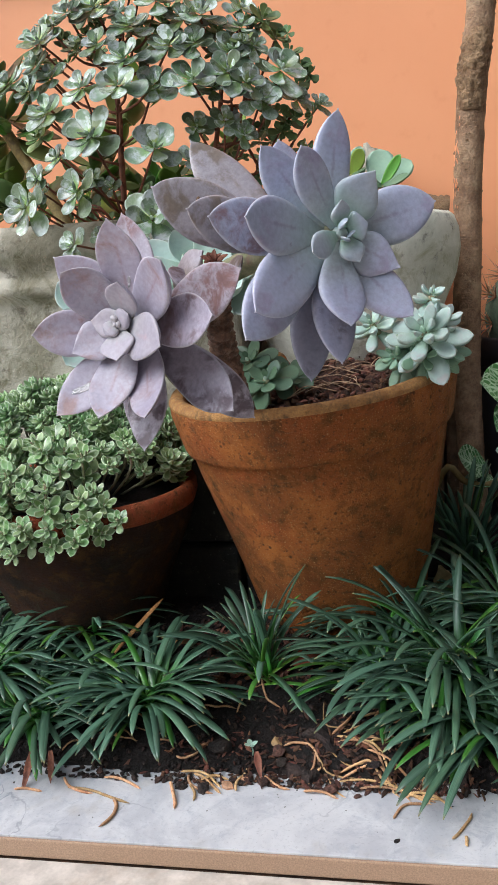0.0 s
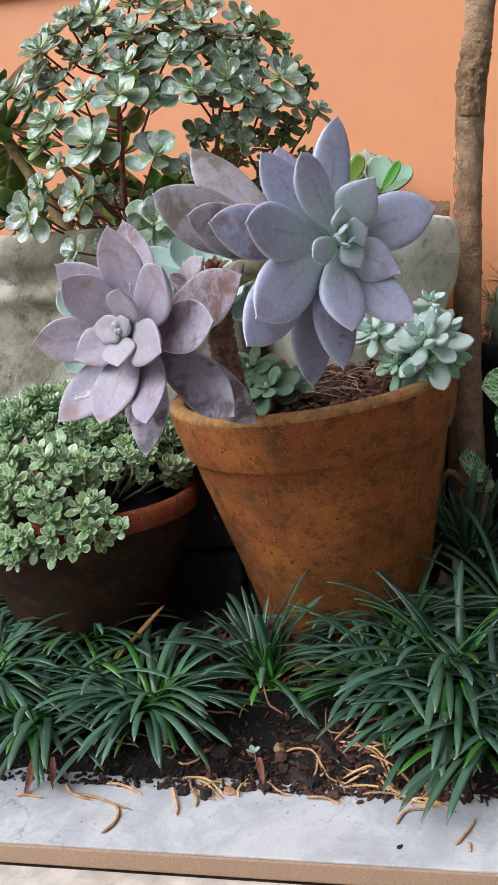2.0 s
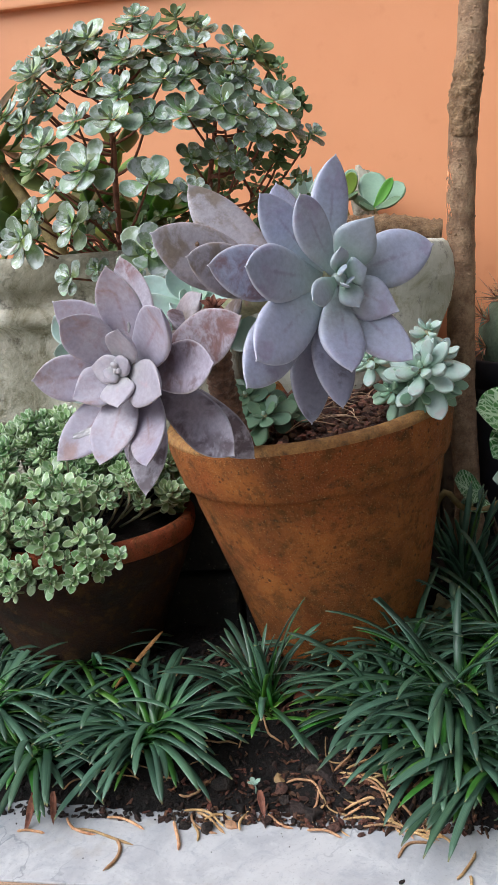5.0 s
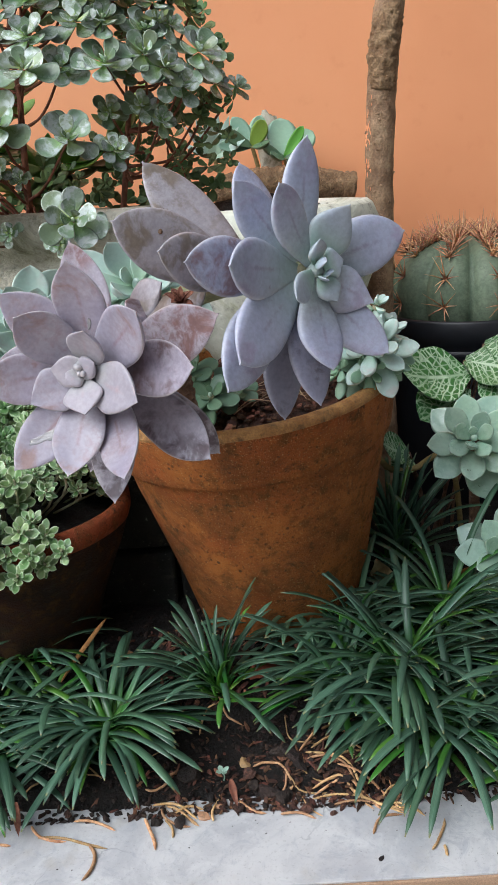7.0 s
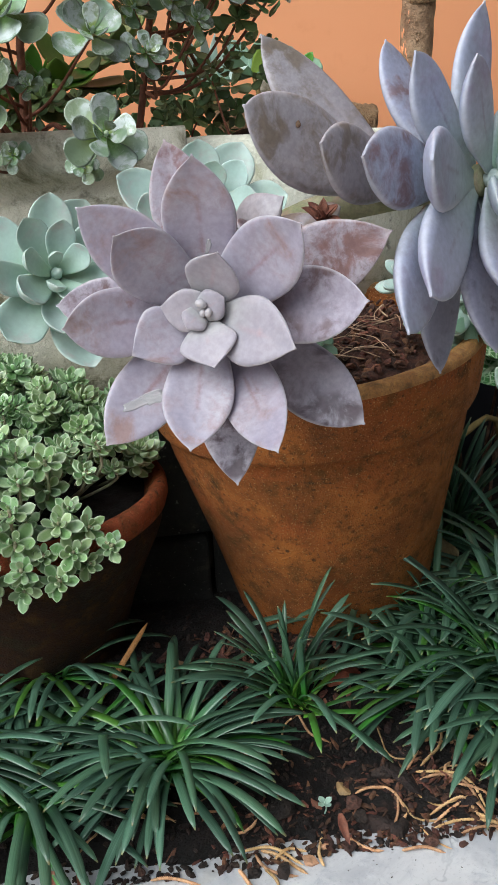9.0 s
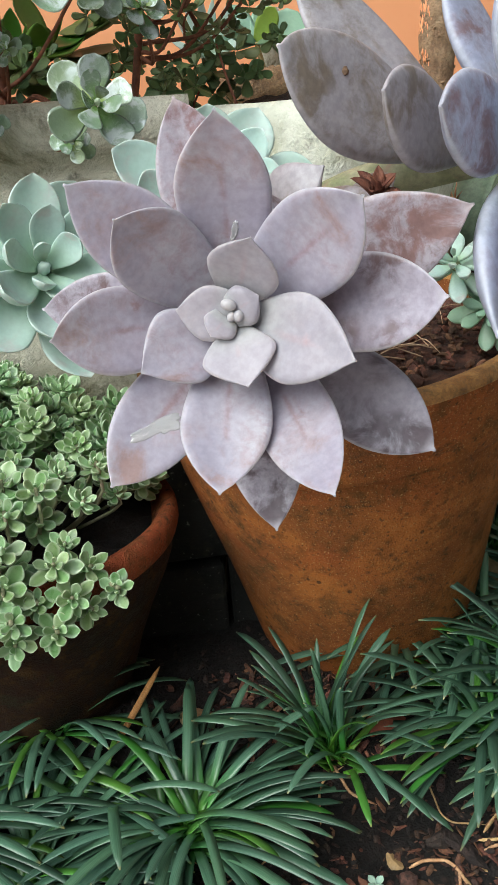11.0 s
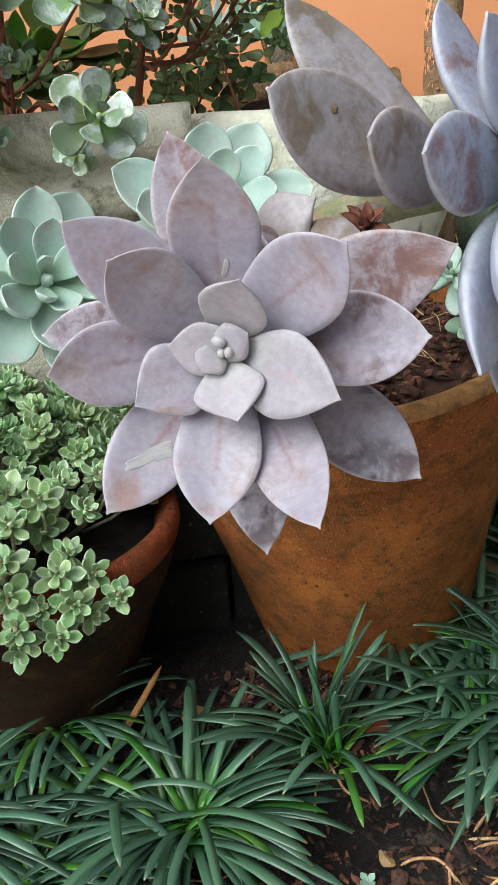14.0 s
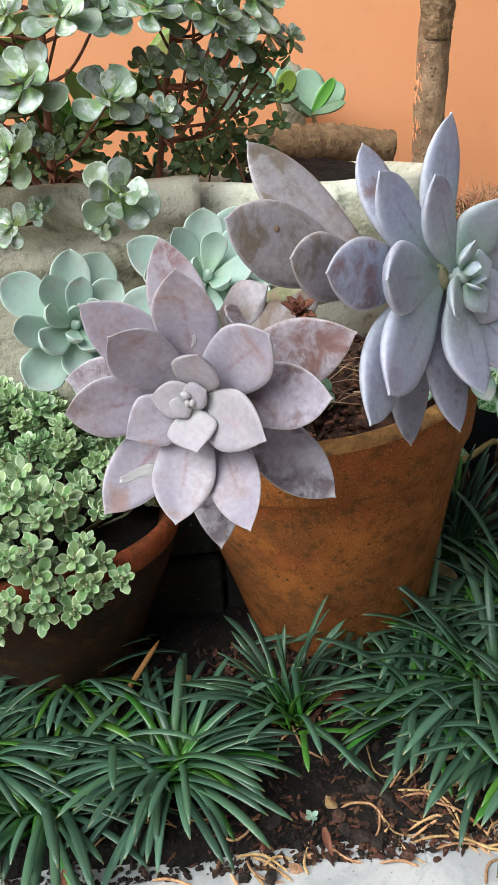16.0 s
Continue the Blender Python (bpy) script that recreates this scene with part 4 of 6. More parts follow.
# ---- rosette plants ----
def rosette_places(n, R, top=78, low=8, inner=0.28, seed=0, lift=0.22):
    """Pose, scale and rank of each leaf of a rosette about +z, spiralling from the heart outwards."""
    r = random.Random(seed)
    out = []
    for i in range(n):
        f = i / max(1, n - 1)
        a = i * 137.5 + r.uniform(-9, 9)
        el = top + (low - top) * f ** 0.75 + r.uniform(-6, 6)
        s = R * (inner + (1 - inner) * f ** 0.7) * r.uniform(0.92, 1.08)
        base = pose(0, 0, 0, 0, 0, a) @ pose(0, R * 0.05, -lift * R * f, el, 0, 0)
        out.append((base @ Matrix.Diagonal((s, s, s, 1)), f))
    return out


def add_rosette(parent, off, at, axis, R, n, leaf_meshes, core_mat, seed=0, name="rosette", label="", spin=0.0, **kw):
    """A rosette under parent: a small heart, and each leaf as a piece under it."""
    v, uv, f = lump(seed, 2, (R * 0.06, R * 0.06, R * 0.14), 0.2)
    core = child(name, mesh_of(name, v, f, core_mat, uv), parent, off @ frame_to(at, V(axis).cross(V((math.cos(spin), math.sin(spin), 0.2))), axis), label)
    for k, (m, f) in enumerate(rosette_places(n, R, seed=seed, **kw)):
        child("leaf", leaf_meshes[k % len(leaf_meshes)], core, m)
    return core


def unit_leaves(mat, n, seed, **kw):
    out = []
    for k in range(n):
        r = random.Random(seed + k)
        a = dict(L=1.0, W=0.5, T=0.14, peak=0.62, base=0.3, bend=0.12, cup=0.12, nu=9, nv=5, wave=0.03)
        a.update(kw)
        a["W"] *= r.uniform(0.92, 1.08)
        a["bend"] *= r.uniform(0.6, 1.3)
        out.append(leaf_mesh("leaf", M[mat], seed=seed + k, **a))
    return out


# pale blue green echeverias behind the mauve rosette
aqua = unit_leaves("aqua", 4, 900, W=0.56, T=0.16, peak=0.64, sharp=0.70, point=2.3, nu=18, nv=9, bend=0.20, cup=0.16)
for at, axis, R, n, base, spin in (((-0.238, 0.700, 0.312), (0.30, -0.85, 0.40), 0.060, 19, (-0.172, 0.720, 0.236), 0.4), ((-0.146, 0.648, 0.349), (0.10, -0.80, 0.58), 0.058, 18, (-0.140, 0.700, 0.240), 1.4)):
    ech = tagged(empty("echeveria", base), "pale blue green echeveria rosette on a short stem", "succulent", "blue green echeverias")
    off = Matrix.Translation(-V(base))
    a = V(at)
    child("stem", stem_mesh("stem", [base, V(base).lerp(a, 0.5) + V((0, 0.012, 0.0)), a - V(axis).normalized() * 0.012], 0.006, 0.007, M["greenstem"], 14, 10), ech, off)
    add_rosette(ech, off, a, axis, R, n, aqua, M["aqua"], seed=int(R * 1000), spin=spin, top=68, low=0, inner=0.3)

# small offsets growing at the pot's edge
plump = unit_leaves("jadelet", 4, 940, W=0.44, T=0.30, peak=0.66, cup=0.04, sharp=0.6, point=2.3, nu=11, nv=6)
plump_aqua = unit_leaves("aqua", 3, 960, W=0.46, T=0.28, peak=0.66, cup=0.06, sharp=0.6, point=2.2, nu=11, nv=6)
base = V((0.018, 0.690, 0.250))
offset = tagged(empty("small_succulent", base), "cluster of plump pale green rosettes at the pot rim", "succulent")
off = Matrix.Translation(-base)
for at, axis, R, n, mats, sd in (((0.021, 0.648, 0.296), (-0.25, -0.75, 0.6), 0.034, 18, plump_aqua, 3), ((0.038, 0.668, 0.303), (0.45, -0.55, 0.7), 0.028, 14, plump_aqua, 5),
                                 ((0.022, 0.652, 0.276), (0.05, -0.85, 0.3), 0.028, 16, plump, 7), ((0.043, 0.662, 0.282), (0.6, -0.7, 0.3), 0.026, 15, plump, 9), ((-0.002, 0.662, 0.276), (-0.5, -0.7, 0.35), 0.026, 14, plump, 11),
                                 ((-0.018, 0.668, 0.302), (-0.3, -0.7, 0.6), 0.024, 13, plump_aqua, 13), ((0.030, 0.672, 0.322), (0.3, -0.4, 0.85), 0.018, 10, plump_aqua, 15)):
    child("stem", stem_mesh("stem", [base + V((rnd.uniform(-0.008, 0.008), 0, 0)), base.lerp(V(at), 0.6) + V((0, 0.004, 0)), V(at) - V(axis).normalized() * 0.004], 0.003, 0.0025, M["greenstem"], 8, 7), offset, off)
    add_rosette(offset, off, at, axis, R, n, mats, M["jadelet"], seed=sd, top=70, low=-12, lift=0.5)
dull = unit_leaves("shrubgreen", 3, 980, W=0.62, T=0.16, peak=0.62, sharp=0.55, point=2.4, nu=10, nv=5)
for at, R, sd in (((-0.100, 0.655, 0.262), 0.028, 21), ((-0.082, 0.672, 0.262), 0.024, 22), ((-0.118, 0.680, 0.275), 0.026, 23)):
    base = V(at) - V((0, -0.012, 0.030))
    low = tagged(empty("green_succulent", base), "low dark green succulent growing beside the woody stem", "succulent", "seedling succulents in the pot")
    off = Matrix.Translation(-base)
    child("stem", stem_mesh("stem", [base - V((0, 0, 0.004)), V(at)], 0.003, 0.0025, M["greenstem"], 5, 7), low, off)
    add_rosette(low, off, at, (rnd.uniform(-0.3, 0.3), -0.6, 0.7), R, 12, dull, M["paleros"], seed=sd, top=65, low=-10)

# ---- the stonecrop bowl ----
BOWL = V((-0.288, 0.716, 0.163))
bowl = tagged(empty("terracotta_bowl"), "mossy terracotta bowl on the soil, its body darkened for shade", "pot")
bowl.location = BOWL
v, uv, f = lathe([(0.082, -0.03), (0.096, -0.004), (0.100, 0.001), (0.105, 0.002), (0.1080, -0.002), (0.1082, -0.010), (0.1060, -0.0165), (0.1030, -0.018)], 72, 0.014, 25, 4)
child("rim", mesh_of("rim", v, f, M["rimclay"], uv), bowl, None, "orange clay rim of the bowl")
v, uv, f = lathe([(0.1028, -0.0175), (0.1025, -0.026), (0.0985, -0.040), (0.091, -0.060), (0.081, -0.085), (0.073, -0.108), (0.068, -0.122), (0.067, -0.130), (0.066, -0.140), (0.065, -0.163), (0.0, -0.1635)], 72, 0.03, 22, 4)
child("body", mesh_of("body", v, f, M["oldpot"], uv), bowl, None, "mossy clay body with the overhang's shade in its colour")
soil_disc("bowl_soil", Matrix.Translation(BOWL), 0.096, -0.012, M["soil"], "dark soil filling the bowl", 0.012, 7)
sedum_leaf = [leaf_grid(L=1, W=0.52 + 0.06 * k, T=0.24, peak=0.64, base=0.30, bend=0.24, cup=0.14, sharp=0.80, point=1.75, nu=9, nv=6, wave=0.04, seed=k) for k in range(3)]
stonecrop = tagged(empty("stonecrop", BOWL), "dense trailing variegated stonecrop spilling over the bowl", "succulent")


def stonecrop_mesh(seed, n):
    pile = Pile()
    for k, (m, f) in enumerate(rosette_places(n, 1.0, top=75, low=16, inner=0.36, seed=seed, lift=0.3)):
        pile.add(sedum_leaf[k % 3], m)
    for k in range(3):
        for (m, f) in rosette_places(5, 0.75, top=10, low=-5, inner=0.9, seed=seed + k, lift=0):
            pile.add(sedum_leaf[k % 3], pose(0, 0, -0.45 - 0.4 * k, 0, 0, 40 * k) @ m)
    return pile.mesh("sprig", M["sedum"])


sprigs = [stonecrop_mesh(k, 13 + k % 3) for k in range(6)]
srnd = random.Random(5)
placed = []
for k in range(14000):
    a, q = srnd.uniform(0, 6.283), srnd.random()
    r = 0.140 * math.sqrt(q)
    x, y = r * math.cos(a) - 0.006, r * math.sin(a) - 0.004
    rr = math.hypot(x, y)
    turn = math.degrees(math.atan2(y, x))
    if -52 < turn < -14 and rr > 0.087:
        continue
    if rr > 0.100:
        continue
    hang = max(0.0, (rr - 0.095) / 0.04)
    z = 0.058 * math.exp(-((x + 0.035) ** 2 + (y - 0.03) ** 2) / 0.009) + 0.020 - 0.060 * hang + srnd.uniform(-0.008, 0.016)
    p = V((x, y, z))
    if any((p - o).length < 0.0178 for o in placed):
        continue
    placed.append(p)
    if len(placed) > 420:
        break
for k in range(2500):
    # the fringe that hangs over the front
    a = radians(srnd.uniform(-178, -54))
    z = srnd.uniform(-0.026, 0.040) * (1 if a < radians(-80) else 0.6 if a < radians(-60) else 0.3)
    r = (0.114 if z < 0.004 else 0.106) + srnd.uniform(0.0, 0.014)
    p = V((math.cos(a) * r, math.sin(a) * r, z))
    if not any((p - o).length < 0.0168 for o in placed):
        placed.append(p)
one_leaf = [mesh_of("leaf", s[0], s[2], M["sedum"], s[1]) for s in sedum_leaf]
for p in placed:
    nrm = V((p.x * 4.5 + srnd.uniform(-0.3, 0.3), p.y * 4.5 - 0.45 + srnd.uniform(-0.3, 0.3), 0.75 - 0.6 * max(0.0, -p.z / 0.04))).normalized()
    s = srnd.uniform(0.0095, 0.0170)
    m = frame_to(p, nrm.cross(V((srnd.uniform(-1, 1), srnd.uniform(-1, 1), 0.2))), nrm)
    if p.y < -0.035:
        # the sprigs at the front, leaf by leaf
        sd = srnd.randrange(999)
        v, uv, f = tube([(0, 0, -1.6 * s), (0, 0, -0.7 * s), (0, 0, 0.1 * s)], [0.0012, 0.0012, 0.001], 6)
        sprig = child("sprig", mesh_of("sprig", v, f, M["greenstem"], uv), stonecrop, m)
        for q, (lm, f) in enumerate(rosette_places(11, s, top=78, low=10, inner=0.36, seed=sd, lift=0.42)):
            child("leaf", one_leaf[q % 3], sprig, lm)
        for q, (lm, f) in enumerate(rosette_places(4, s * 0.75, top=10, low=-5, inner=0.9, seed=sd, lift=0)):
            child("leaf", one_leaf[q % 3], sprig, pose(0, 0, -0.6 * s) @ lm)
    else:
        child("sprig", sprigs[srnd.randrange(6)], stonecrop, m @ Matrix.Diagonal((s, s, s, 1)), "", "stuff")
pile = Pile()
for p in placed:
    if srnd.random() < 0.55:
        foot = V((p.x * 0.6, p.y * 0.6, min(0.0, p.z) - 0.006))
        pile.add(tube(smooth_path([foot, (foot + p) / 2 + V((p.x * 0.2, p.y * 0.2, 0.004)), p], 6), [0.0011] * 6, 5), Matrix())
child("trailing_stem", pile.mesh("trailing_stem", M["greenstem"]), stonecrop, None, "thin trailing stems", "stuff")

# ---- concrete planters at the wall ----
def extruded(profile, x0, x1, n=60, wob=0.0012):
    """A long moulding from a (y, z) profile."""
    verts, faces = [], []
    m = len(profile)
    for i in range(n):
        x = x0 + (x1 - x0) * i / (n - 1)
        for y, z in profile:
            q = V((x, y, z))
            verts.append((x, y + wob * noise.noise(q * 30), z + wob * noise.noise(q * 26 + V((5, 0, 0)))))
    for i in range(n - 1):
        for j in range(m):
            a, b = i * m + j, i * m + (j + 1) % m
            faces.append((a, a + m, b + m, b))
    faces.append(tuple(range(m)))
    faces.append(tuple(range((n - 1) * m, n * m))[::-1])
    return verts, faces


trough = tagged(empty("concrete_trough"), "weathered concrete trough with moulded rim and lichen", "planter")
prof = [(0.81, 0.0), (0.800, 0.004)] + [(0.797, 0.05), (0.797, 0.15), (0.796, 0.25), (0.795, 0.322), (0.791, 0.330), (0.784, 0.334), (0.783, 0.342), (0.787, 0.349), (0.792, 0.353), (0.790, 0.360),
                                         (0.785, 0.366), (0.780, 0.370), (0.779, 0.386), (0.780, 0.394), (0.784, 0.398), (0.806, 0.398), (0.812, 0.394), (0.813, 0.3), (0.813, 0.0)]
v, f = extruded(prof, -0.95, -0.145, 120)
child("front_wall", mesh_of("front_wall", v, f, M["concrete"]), trough)
part("side_wall", box_bm(-0.171, -0.147, 0.814, 1.0, 0.0, 0.393, 0.004), M["concrete"], trough)
part("back_wall", box_bm(-0.95, -0.147, 1.0, 1.025, 0.0, 0.393, 0.004), M["concrete"], trough)
part("fill", box_bm(-0.95, -0.172, 0.814, 0.999, 0.05, 0.382, 0.003), M["soil"], trough, "dark soil inside the trough")

URN = V((-0.048, 0.886, 0.0))
urn = tagged(empty("stone_bowl_planter", URN), "pale lichen covered stone bowl planter", "planter")
v, uv, f = lathe([(0.0, 0.345), (0.06, 0.352), (0.082, 0.362), (0.090, 0.376), (0.096, 0.386), (0.104, 0.390), (0.110, 0.386), (0.1135, 0.374), (0.1125, 0.355)], 80, 0.06, 22, 9)
child("rim", mesh_of("rim", v, f, M["stone"], uv), urn, None, "thick chipped stone rim")
v, uv, f = lathe([(0.1125, 0.355), (0.107, 0.33), (0.097, 0.30), (0.083, 0.265), (0.068, 0.235), (0.058, 0.21)], 80, 0.06, 22, 9)
child("bowl", mesh_of("bowl", v, f, M["stone"], uv), urn)
v, uv, f = lathe([(0.058, 0.21), (0.056, 0.18), (0.062, 0.12), (0.070, 0.06), (0.078, 0.0)], 80, 0.06, 22, 9)
child("foot", mesh_of("foot", v, f, M["stone"], uv), urn)
soil_disc("planter_soil", Matrix.Translation(URN + V((0, 0, 0.372))), 0.088, 0.0, M["soil"], "dark soil heaped in the stone bowl", 0.026, 13)

# little plants behind the stone bowl
jade = unit_leaves("shrubgreen", 1, 1003, W=0.56, T=0.1, peak=0.62, sharp=0.6, point=2.2, nu=10, nv=5) + unit_leaves("bright", 1, 1000, W=0.56, T=0.1, peak=0.62, sharp=0.6, point=2.2, nu=10, nv=5)
jade2 = unit_leaves("jadelet", 3, 1010, W=0.5, T=0.08, peak=0.62, sharp=0.6, point=2.2, nu=10, nv=5)
jade += unit_leaves("jadelet", 2, 1005, W=0.58, T=0.1, peak=0.64, sharp=0.55, point=2.4, nu=10, nv=5)
spiky = unit_leaves("aqua", 3, 1020, W=0.2, T=0.08, peak=0.35, base=0.5, sharp=0.8, point=1.6, nu=10, nv=5)
def young_plant(foot, at, leaves, group="young plants at the foot of the wall", r=0.003):
    """A bare stem with a few upright leaves: tip, width in mm, leaf mesh."""
    foot, at = V(foot), V(at)
    p = tagged(empty("young_succulent", foot), "young green plant with a few upright paddle leaves", "succulent", group)
    off = Matrix.Translation(-foot)
    child("stem", stem_mesh("stem", [foot, foot.lerp(at, 0.5) + V((0.005, 0, 0)), at], r, r * 0.8, M["yellowstem"], 10, 8), p, off)
    for x, y, z, me, wide in leaves:
        d = V((x, y, z)) - at
        L = d.length
        child("leaf", me, p, off @ frame_to(at - d.normalized() * 0.002, d, V((0.1, -0.85, 0.5))) @ Matrix.Diagonal((L * wide, L, L, 1)))


young_plant((-0.012, 1.095, 0.384), (-0.012, 1.095, 0.434), [
    (-0.014, 1.122, 0.482, jade[2], 1.15), (0.026, 1.115, 0.464, jade[3], 0.95), (0.012, 1.085, 0.470, jade[1], 0.55), (0.022, 1.072, 0.444, jade[0], 0.5),
    (-0.042, 1.078, 0.452, jade[0], 0.6), (-0.030, 1.060, 0.440, jade[0], 0.6)])
young_plant((-0.046, 1.098, 0.384), (-0.050, 1.095, 0.450), [
    (-0.036, 1.110, 0.486, jade2[0], 1.0), (-0.033, 1.075, 0.478, jade[1], 0.95), (-0.072, 1.108, 0.486, jade2[1], 1.0), (-0.085, 1.078, 0.468, jade[0], 0.8),
    (-0.092, 1.085, 0.452, jade[2], 0.6), (-0.030, 1.060, 0.452, jade[0], 0.6)])
young_plant((-0.092, 1.100, 0.384), (-0.096, 1.098, 0.440), [
    (-0.096 + 0.042 * math.sin(radians(q)), 1.098 - 0.02 * (k % 2), 0.442 + 0.052 * math.cos(radians(q)), spiky[k % 3], 1.2) for k, q in enumerate((-70, -48, -28, -8, 12, 32, 52, 72))])
thing = tagged(new("broken_stone", mesh_of("broken_stone", *(lambda s: (s[0] * 0.017, s[2], M["concrete"], s[1]))(lump(17, 3, (0.95, 0.5, 2.6), 0.35)))), "grey broken stone leaning on the orange wall", "stone")
thing.location = (-0.026, 1.150, 0.446)
log = tagged(new("weathered_log", stem_mesh("weathered_log", [(-0.095, 1.045, 0.396), (-0.05, 1.040, 0.404), (0.0, 1.040, 0.404), (0.062, 1.045, 0.394)], 0.021, 0.019, M["knot"], 60, 24, 0.22, 6)), "short weathered log lying on the blocks", "log")

# ---- the spoon leaved shrub ----
shrub = tagged(empty("spoon_leaf_shrub", (-0.262, 0.845, 0.382)), "branching shrub of grey green spoon leaf rosettes", "shrub")
OFF = Matrix.Translation((0.262, -0.845, -0.382))
spoon = unit_leaves("shrub", 5, 1100, W=0.70, T=0.07, peak=0.70, base=0.13, sharp=0.55, point=2.6, cup=0.10, bend=0.12, nu=10, nv=6, wave=0.05)
olive = unit_leaves("shrubolive", 4, 1150, W=0.62, T=0.07, peak=0.70, base=0.13, sharp=0.55, point=2.6, cup=0.10, bend=0.12, nu=10, nv=6, wave=0.05)
child("trunk", stem_mesh("trunk", [(-0.262, 0.845, 0.378), (-0.260, 0.838, 0.42), (-0.256, 0.828, 0.46), (-0.252, 0.820, 0.50), (-0.255, 0.815, 0.545)], 0.0036, 0.0023, M["twig"], 22, 9, 0.25), shrub, OFF)
TIPS = [
    (-0.229, 0.745, 0.509, 25), (-0.266, 0.755, 0.512, 22), (-0.205, 0.776, 0.512, 23), (-0.169, 0.773, 0.513, 27), (-0.302, 0.760, 0.495, 25), (-0.259, 0.745, 0.470, 31), (-0.202, 0.754, 0.457, 28),
    (-0.138, 0.783, 0.519, 26), (-0.093, 0.810, 0.522, 27), (-0.081, 0.825, 0.497, 20), (-0.110, 0.790, 0.494, 23), (-0.063, 0.845, 0.495, 15), (-0.163, 0.800, 0.573, 24), (-0.191, 0.785, 0.546, 24),
]
TIPS2 = [
    (-0.170, 0.790, 0.547, 22), (-0.179, 0.800, 0.571, 22), (-0.256, 0.780, 0.552, 20), (-0.229, 0.770, 0.536, 24), (-0.262, 0.800, 0.589, 28), (-0.203, 0.800, 0.589, 26), (-0.289, 0.800, 0.586, 22),
    (-0.314, 0.790, 0.562, 22), (-0.317, 0.780, 0.539, 20), (-0.321, 0.770, 0.516, 18), (-0.302, 0.780, 0.528, 20), (-0.278, 0.750, 0.424, 25), (-0.324, 0.740, 0.413, 28),
]
TIPS3 = [
    (-0.279, 0.735, 0.377, 18), (-0.199, 0.716, 0.394, 29), (-0.137, 0.800, 0.539, 24), (-0.120, 0.780, 0.507, 22), (-0.146, 0.800, 0.480, 18), (-0.129, 0.800, 0.468, 15), (-0.173, 0.800, 0.477, 18),
    (-0.167, 0.770, 0.446, 18), (-0.226, 0.790, 0.567, 24), (-0.155, 0.790, 0.508, 20), (-0.345, 0.780, 0.526, 22), (-0.215, 0.730, 0.376, 14), (-0.300, 0.770, 0.457, 16),
]
trnd = random.Random(21)
TIPS4 = [(trnd.uniform(-0.365, -0.165), trnd.uniform(0.762, 0.782), trnd.uniform(0.384, 0.438), trnd.uniform(9, 17)) for _ in range(7)]
while len(TIPS4) < 26:
    # small rosettes that fill the dome of the crown
    x, z = trnd.uniform(-0.335, -0.09), trnd.uniform(0.47, 0.61)
    e = ((x + 0.225) / 0.165) ** 2 + ((z - 0.50) / 0.105) ** 2
    if 0.45 < e < 1.0 and z > 0.475 and all(math.hypot(x - q[0], z - q[2]) > 0.019 for q in TIPS + TIPS2 + TIPS3 + TIPS4):
        TIPS4.append((x, trnd.uniform(0.80, 0.835), z, trnd.uniform(14, 21)))
for k, (x, y, z, mm) in enumerate(TIPS + TIPS2 + TIPS3 + TIPS4):
    at = V((x, y, z))
    out = at - V((-0.22, 0.87, 0.45))
    axis = V((out.x * 1.2, out.y * 0.6 - 0.13, out.z * 0.8 + 0.08)).normalized()
    axis = (axis + V((trnd.uniform(-0.2, 0.2), trnd.uniform(-0.25, 0.1), trnd.uniform(-0.1, 0.2)))).normalized()
    add_rosette(shrub, OFF, at, axis, mm / 990, 11 + k % 3, spoon if k < len(TIPS + TIPS2 + TIPS3) + 7 or k % 2 else olive, M["shrub"], seed=500 + k, spin=trnd.uniform(0, 6), top=66, low=-6, inner=0.34)
    reach = math.hypot(x + 0.257, (y - 0.83) * 0.5)
    if x > -0.19 and z > 0.44:
        fz = max(0.41, min(0.535, z - 0.02 - 0.5 * abs(x + 0.172)))
        fork = V((-0.172 + (0.02 * (fz - 0.40) / 0.13), 0.845 - 0.15 * (fz - 0.40), fz))
    else:
        fz = max(0.392, min(0.545, z - 0.012 - 0.55 * reach))
        fork = V((-0.262 + 0.06 * (fz - 0.38), 0.845 - 0.2 * (fz - 0.38), fz))
    mid = fork.lerp(at, 0.5) + V((trnd.uniform(-0.006, 0.006), 0.010, -0.006 - 0.10 * reach))
    child("branch", stem_mesh("branch", [fork, mid, at - axis * mm / 5000], 0.0015, 0.0010, M["twig"], 14, 6, 0.25, k), shrub, OFF)
child("trunk", stem_mesh("trunk", [(-0.180, 0.850, 0.378), (-0.172, 0.845, 0.42), (-0.165, 0.838, 0.46), (-0.156, 0.832, 0.50), (-0.150, 0.826, 0.545)], 0.0030, 0.0020, M["twig"], 18, 9, 0.2), shrub, OFF)
